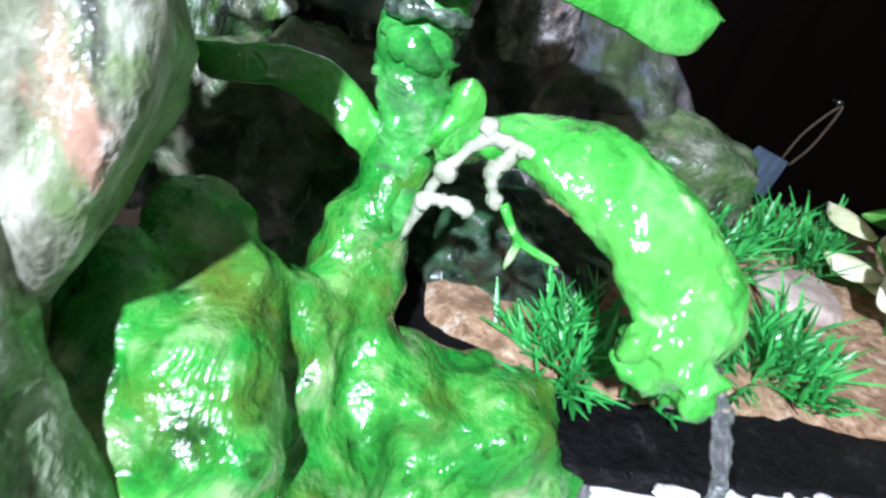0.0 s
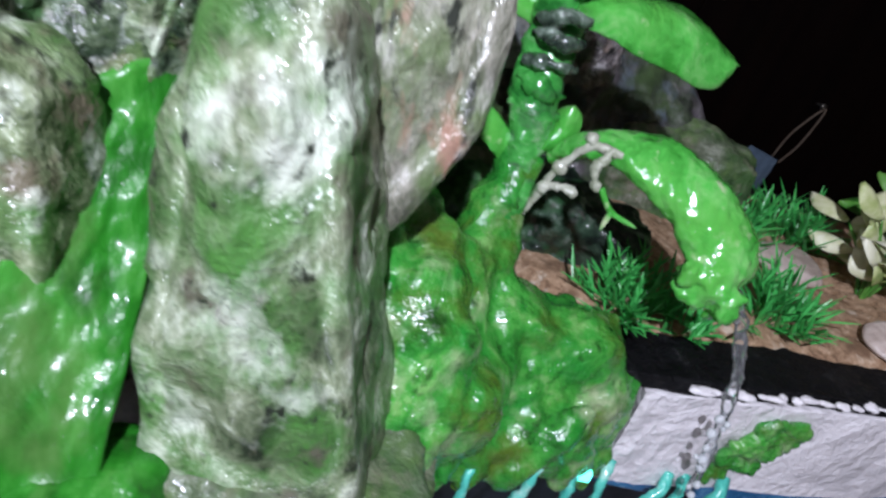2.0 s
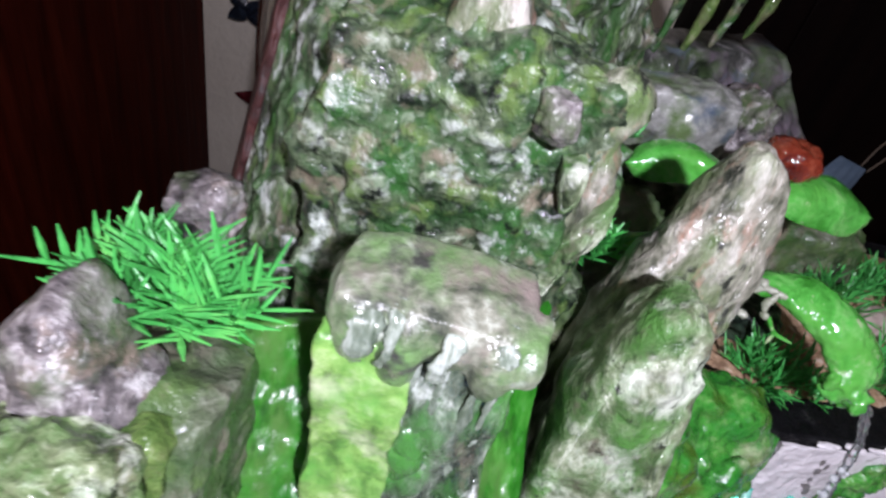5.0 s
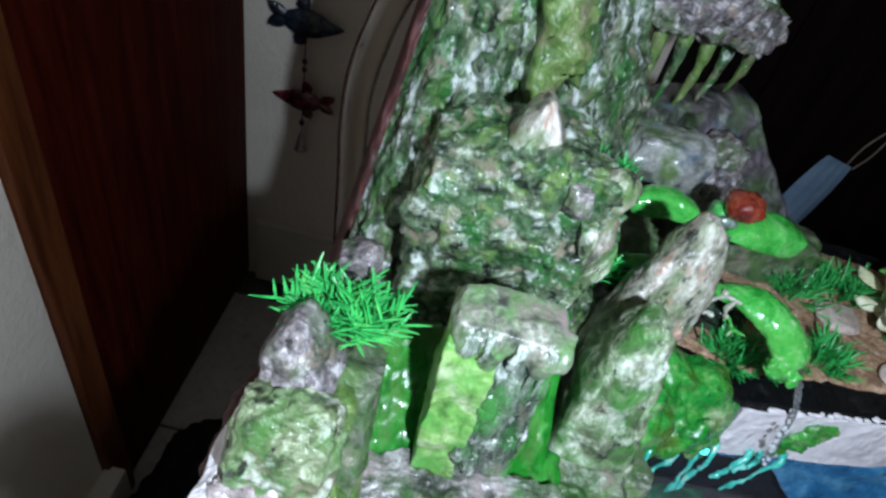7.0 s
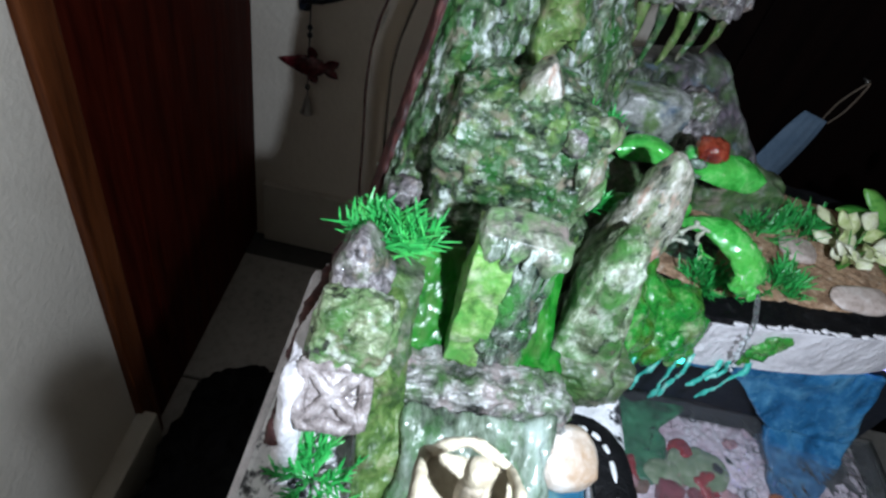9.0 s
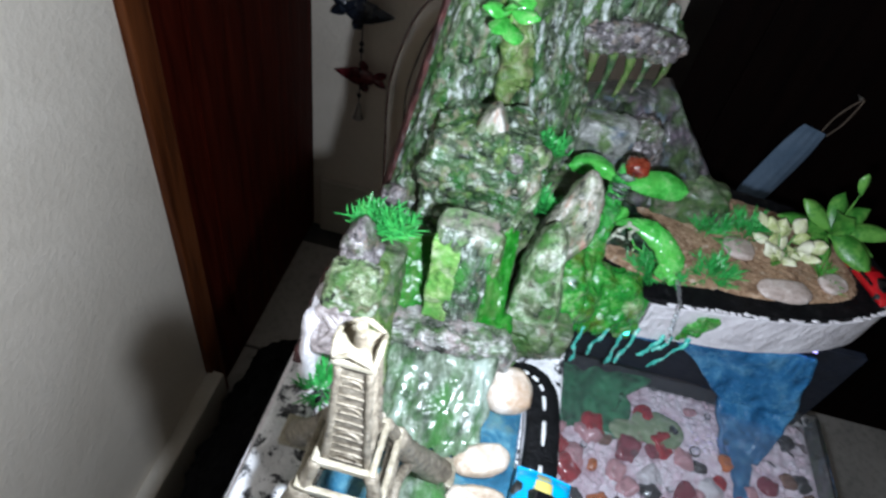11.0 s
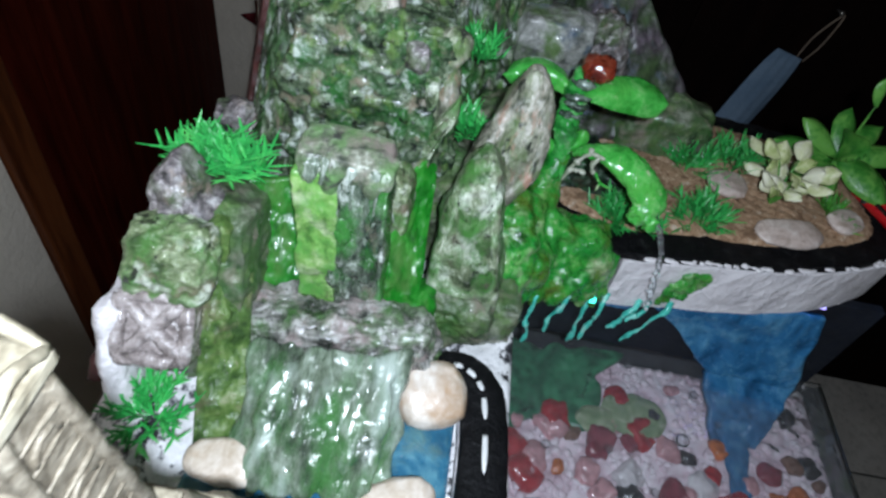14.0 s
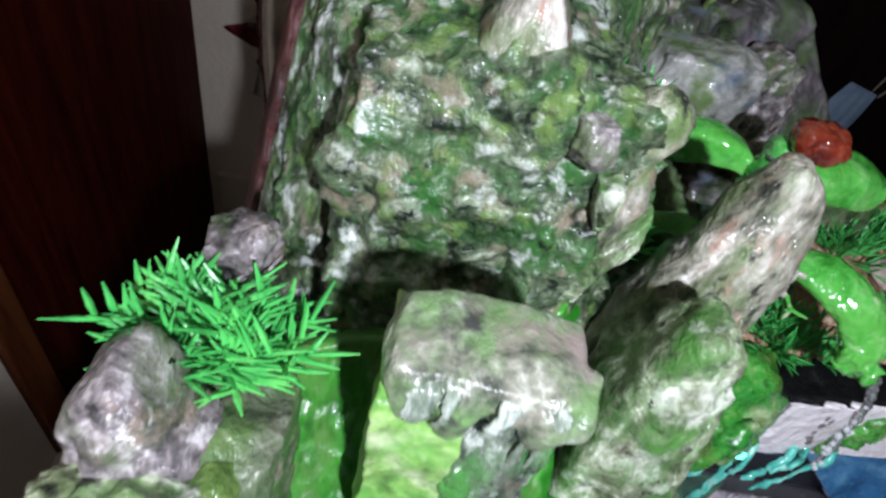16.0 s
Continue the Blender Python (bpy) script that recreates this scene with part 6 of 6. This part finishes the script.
def bush(label, at, stems, stem_len, leaf_len, leaf_w, per, mat, seed, droop=0.2, upright=0.5):
    """Several thin stems from one root, each with pairs of small broad leaves."""
    g = random.Random(seed)
    e = thing("leafy_plant", label, "artificial plant", at=at)
    for k in range(stems):
        az = 2 * math.pi * (k + g.uniform(-0.3, 0.3)) / stems
        tilt = g.uniform(0.15, 1.0) * (1.15 - upright * 0.5)
        ln = stem_len * g.uniform(0.7, 1.1)
        d = Vector((math.cos(az) * math.sin(tilt), math.sin(az) * math.sin(tilt), math.cos(tilt)))
        loft("stem", [(0, 0, -0.003), tuple(d * ln * 0.5 + Vector((0, 0, ln * 0.08))), tuple(d * ln)], [0.0010, 0.0007], M_GLEAF, e, n=8, seg=6, wide=(1, 0.2, 0.1))
        for q in range(per):
            h = 0.4 + 0.6 * q / max(1, per - 1)
            a = az + (1 if q % 2 else -1) * g.uniform(0.5, 1.5) if q < per - 1 else az
            b = tilt + g.uniform(0.2, 0.7)
            v = Vector((math.cos(a) * math.sin(b), math.sin(a) * math.sin(b), math.cos(b)))
            p = d * ln * h
            s = leaf_len * g.uniform(0.75, 1.15)
            dr = Vector((0, 0, -s * droop))
            leaf("leaf", [p, p + v * s * 0.35, p + v * s * 0.7 + dr * 0.35, p + v * s + dr], leaf_w * g.uniform(0.8, 1.1), mat, e, up=(g.uniform(-0.3, 0.3), -0.45 + g.uniform(-0.3, 0.3), 0.85), thick=0.0008, cup=0.35, n=8, m=6, blunt=0.45)
    return e


bush("cream and yellow leaved artificial plant on the sand", (0.204, 0.181, 0.568), 7, 0.032, 0.0185, 0.0125, 4, M_YLEAF, 3, 0.15, 0.7)
leafy("leafy_plant", "broad green leaved artificial plant on the deck", (0.254, 0.226, 0.568),
      [(125, 14, 0.024, 0.011, 0.058), (262, 24, 0.046, 0.024, 0.014), (35, 52, 0.046, 0.016, 0.016), (2, 66, 0.058, 0.018, 0.014), (312, 92, 0.046, 0.024, 0.018), (155, 52, 0.042, 0.019, 0.016), (182, 68, 0.054, 0.014, 0.012), (205, 84, 0.036, 0.016, 0.010), (262, 98, 0.028, 0.012, 0.010), (80, 40, 0.044, 0.018, 0.016), (340, 80, 0.040, 0.016, 0.012)], M_GLEAF, 6)
leafy("leafy_plant", "light green leaf cluster on the mountain top", (-0.059, 0.124, 0.742),
      [(200, 70, 0.019, 0.013, 0.010), (250, 80, 0.022, 0.014, 0.006), (290, 85, 0.022, 0.014, 0.004), (340, 70, 0.020, 0.013, 0.010), (90, 40, 0.018, 0.012, 0.012), (30, 60, 0.018, 0.012, 0.012), (270, 50, 0.018, 0.012, 0.012)], M_LEAF, 5)

# ---- hose, wind chime, face mask ----
def clear_hose(pts, r, wall):
    line = smooth_path(pts, 80)
    verts, faces, seg = [], [], 20
    for rad in (r, r - wall):
        for k, p in enumerate(line):
            ahead = (line[min(k + 1, 80)] - line[max(k - 1, 0)]).normalized()
            side = (Vector((1, 0, 0.1)) - ahead * ahead.x).normalized()
            other = ahead.cross(side).normalized()
            for q in range(seg):
                a = 2 * math.pi * q / seg
                verts.append(p + (side * math.cos(a) + other * math.sin(a)) * rad * (1 + 0.04 * noise.noise(p * 60)))
    off = 81 * seg
    for k in range(80):
        for q in range(seg):
            a, b = k * seg + q, k * seg + (q + 1) % seg
            faces += [(a, b, b + seg, a + seg), (off + a + seg, off + b + seg, off + b, off + a)]
    for k in (0, 80):
        for q in range(seg):
            a, b = k * seg + q, k * seg + (q + 1) % seg
            faces.append((b, a, off + a, off + b) if k == 0 else (a, b, off + b, off + a))
    return part("pump_hose", verts, faces, M_HOSE)


tagged(clear_hose([(-0.118, 0.205, 0.373), (-0.128, 0.203, 0.44), (-0.134, 0.20, 0.52), (-0.1365, 0.20, 0.572), (-0.1385, 0.20, 0.625), (-0.134, 0.20, 0.661), (-0.120, 0.20, 0.702), (-0.098, 0.195, 0.724), (-0.072, 0.180, 0.728)], 0.0088, 0.0016), "clear plastic pump hose up the back of the fountain", "hose")


def chime():
    e = thing("wind_chime", "hanging wind chime with glazed fish and a small bell", "wind chime", at=(-0.318, 0.712, 0.318))
    e.scale = (1.08, 1.0, 1.02)
    loft("cord", [(0, 0, 0.42), (0, 0, 0.2), (0, 0, -0.075)], [0.0011, 0.0011], M_TYRE, e, n=20, seg=6, wide=(1, 0, 0))
    loft("hook", [(0, 0.033, 0.425), (0, 0.01, 0.428), (0, -0.002, 0.420)], [0.0016, 0.0016], M_BELL, e, n=10, seg=8, wide=(1, 0, 0))

    def fish(z, mat, s, flip):
        f = rock("fish", (0.0, 0, z), (0.026 * s, 0.006 * s, 0.017 * s), mat, e, seed=7, box=0.05, freq=120, amp=0.0012, n=16)
        loft("nose", [(-0.018 * s * flip, 0, z), (-0.034 * s * flip, 0, z + 0.001), (-0.044 * s * flip, 0, z + 0.002)], [0.013 * s, 0.006 * s, 0.001], mat, f, n=12, seg=14, squash=0.35, wide=(0, 0, 1))
        for q, (dx, dz, ln) in enumerate(((0.045, 0.016, 1), (0.045, -0.012, 1))):
            leaf("tail_fin", [(0.020 * s * flip, 0, z), (0.034 * s * flip, 0, z + dz * 0.5 * s), (dx * s * flip, 0, z + dz * s)], 0.016 * s, mat, f, up=(0, -1, 0.01), thick=0.003, cup=0.1, blunt=0.2)
        leaf("fin", [(0.0, 0, z + 0.014 * s), (0.006 * s * flip, 0, z + 0.024 * s), (0.010 * s * flip, 0, z + 0.028 * s)], 0.018 * s, mat, f, up=(0, -1, 0.01), thick=0.003, cup=0.1, blunt=0.2)
        leaf("fin", [(0.0, 0, z - 0.013 * s), (0.008 * s * flip, 0, z - 0.022 * s), (0.013 * s * flip, 0, z - 0.028 * s)], 0.016 * s, mat, f, up=(0, -1, 0.01), thick=0.003, cup=0.1, blunt=0.2)

    fish(0.0, M_FISHRED, 1.0, 1)
    fish(0.118, M_FISHDARK, 1.15, -1)
    fish(0.236, M_FISHRED, 1.0, 1)
    for z in (0.05, 0.062, 0.17, 0.182, -0.038):
        rock("bead", (0, 0, z), (0.004, 0.004, 0.005), M_FISHDARK, e, box=0, amp=0, n=6)
    loft("bell", [(0, 0, -0.055), (0, 0, -0.066), (0, 0, -0.080), (0, 0, -0.086)], [0.003, 0.005, 0.008, 0.0105], M_BELL, e, n=14, seg=16, wide=(1, 0, 0), tip=False)
    return e


chime()


def face_mask():
    e = thing("face_mask", "pale blue pleated face mask hanging by its ear loop", "face mask", at=(0.3480, 0.566, 0.4200))
    e.rotation_euler = (radians(-3), radians(13), 0)
    verts, faces, nu, nv = [], [], 20, 24
    for side in (-1, 1):
        for j in range(nv + 1):
            for i in range(nu + 1):
                x, z = (i / nu - 0.5) * 0.046, (j / nv - 0.5) * 0.160
                pleat = 0.0005 * math.sin(i / nu * math.pi * 7)
                belly = -0.007 * math.cos(math.pi * (j / nv - 0.5)) * math.cos(math.pi * (i / nu - 0.5))
                squeeze = 1 - 0.25 * abs(2 * j / nv - 1) ** 3
                verts.append((x * squeeze, belly + pleat + side * 0.0007, z))
    k, off = nu + 1, (nu + 1) * (nv + 1)
    for j in range(nv):
        for i in range(nu):
            a, b, c, d = j * k + i, j * k + i + 1, (j + 1) * k + i + 1, (j + 1) * k + i
            faces += [(a, b, c, d), (off + d, off + c, off + b, off + a)]
    ring = [i for i in range(nu)] + [j * k + nu for j in range(nv)] + [nv * k + i for i in range(nu, 0, -1)] + [j * k for j in range(nv, 0, -1)]
    for a, b in zip(ring, ring[1:] + ring[:1]):
        faces.append((b, a, off + a, off + b))
    part("fabric", verts, faces, M_MASK, e)
    loft("ear_loop", [(0.020, 0, 0.078), (0.021, -0.006, 0.105), (0.014, -0.011, 0.142), (0.006, -0.006, 0.110), (0.010, 0, 0.078)], [0.0011, 0.0011], M_LOOP, e, n=30, seg=6, wide=(0, 1, 0))
    loft("ear_loop", [(0.016, 0, -0.076), (0.004, 0.001, -0.088), (-0.010, 0, -0.076)], [0.0011, 0.0011], M_LOOP, e, n=16, seg=6, wide=(0, 1, 0))
    return e


face_mask()
nail = tagged(loft("nail", [(0.388, 0.578, 0.556), (0.388, 0.562, 0.558), (0.388, 0.559, 0.558)], [0.0012, 0.0012, 0.003], M_BELL, None, n=10, seg=10, wide=(1, 0, 0), tip=False), "small metal nail in the dark door", "nail")
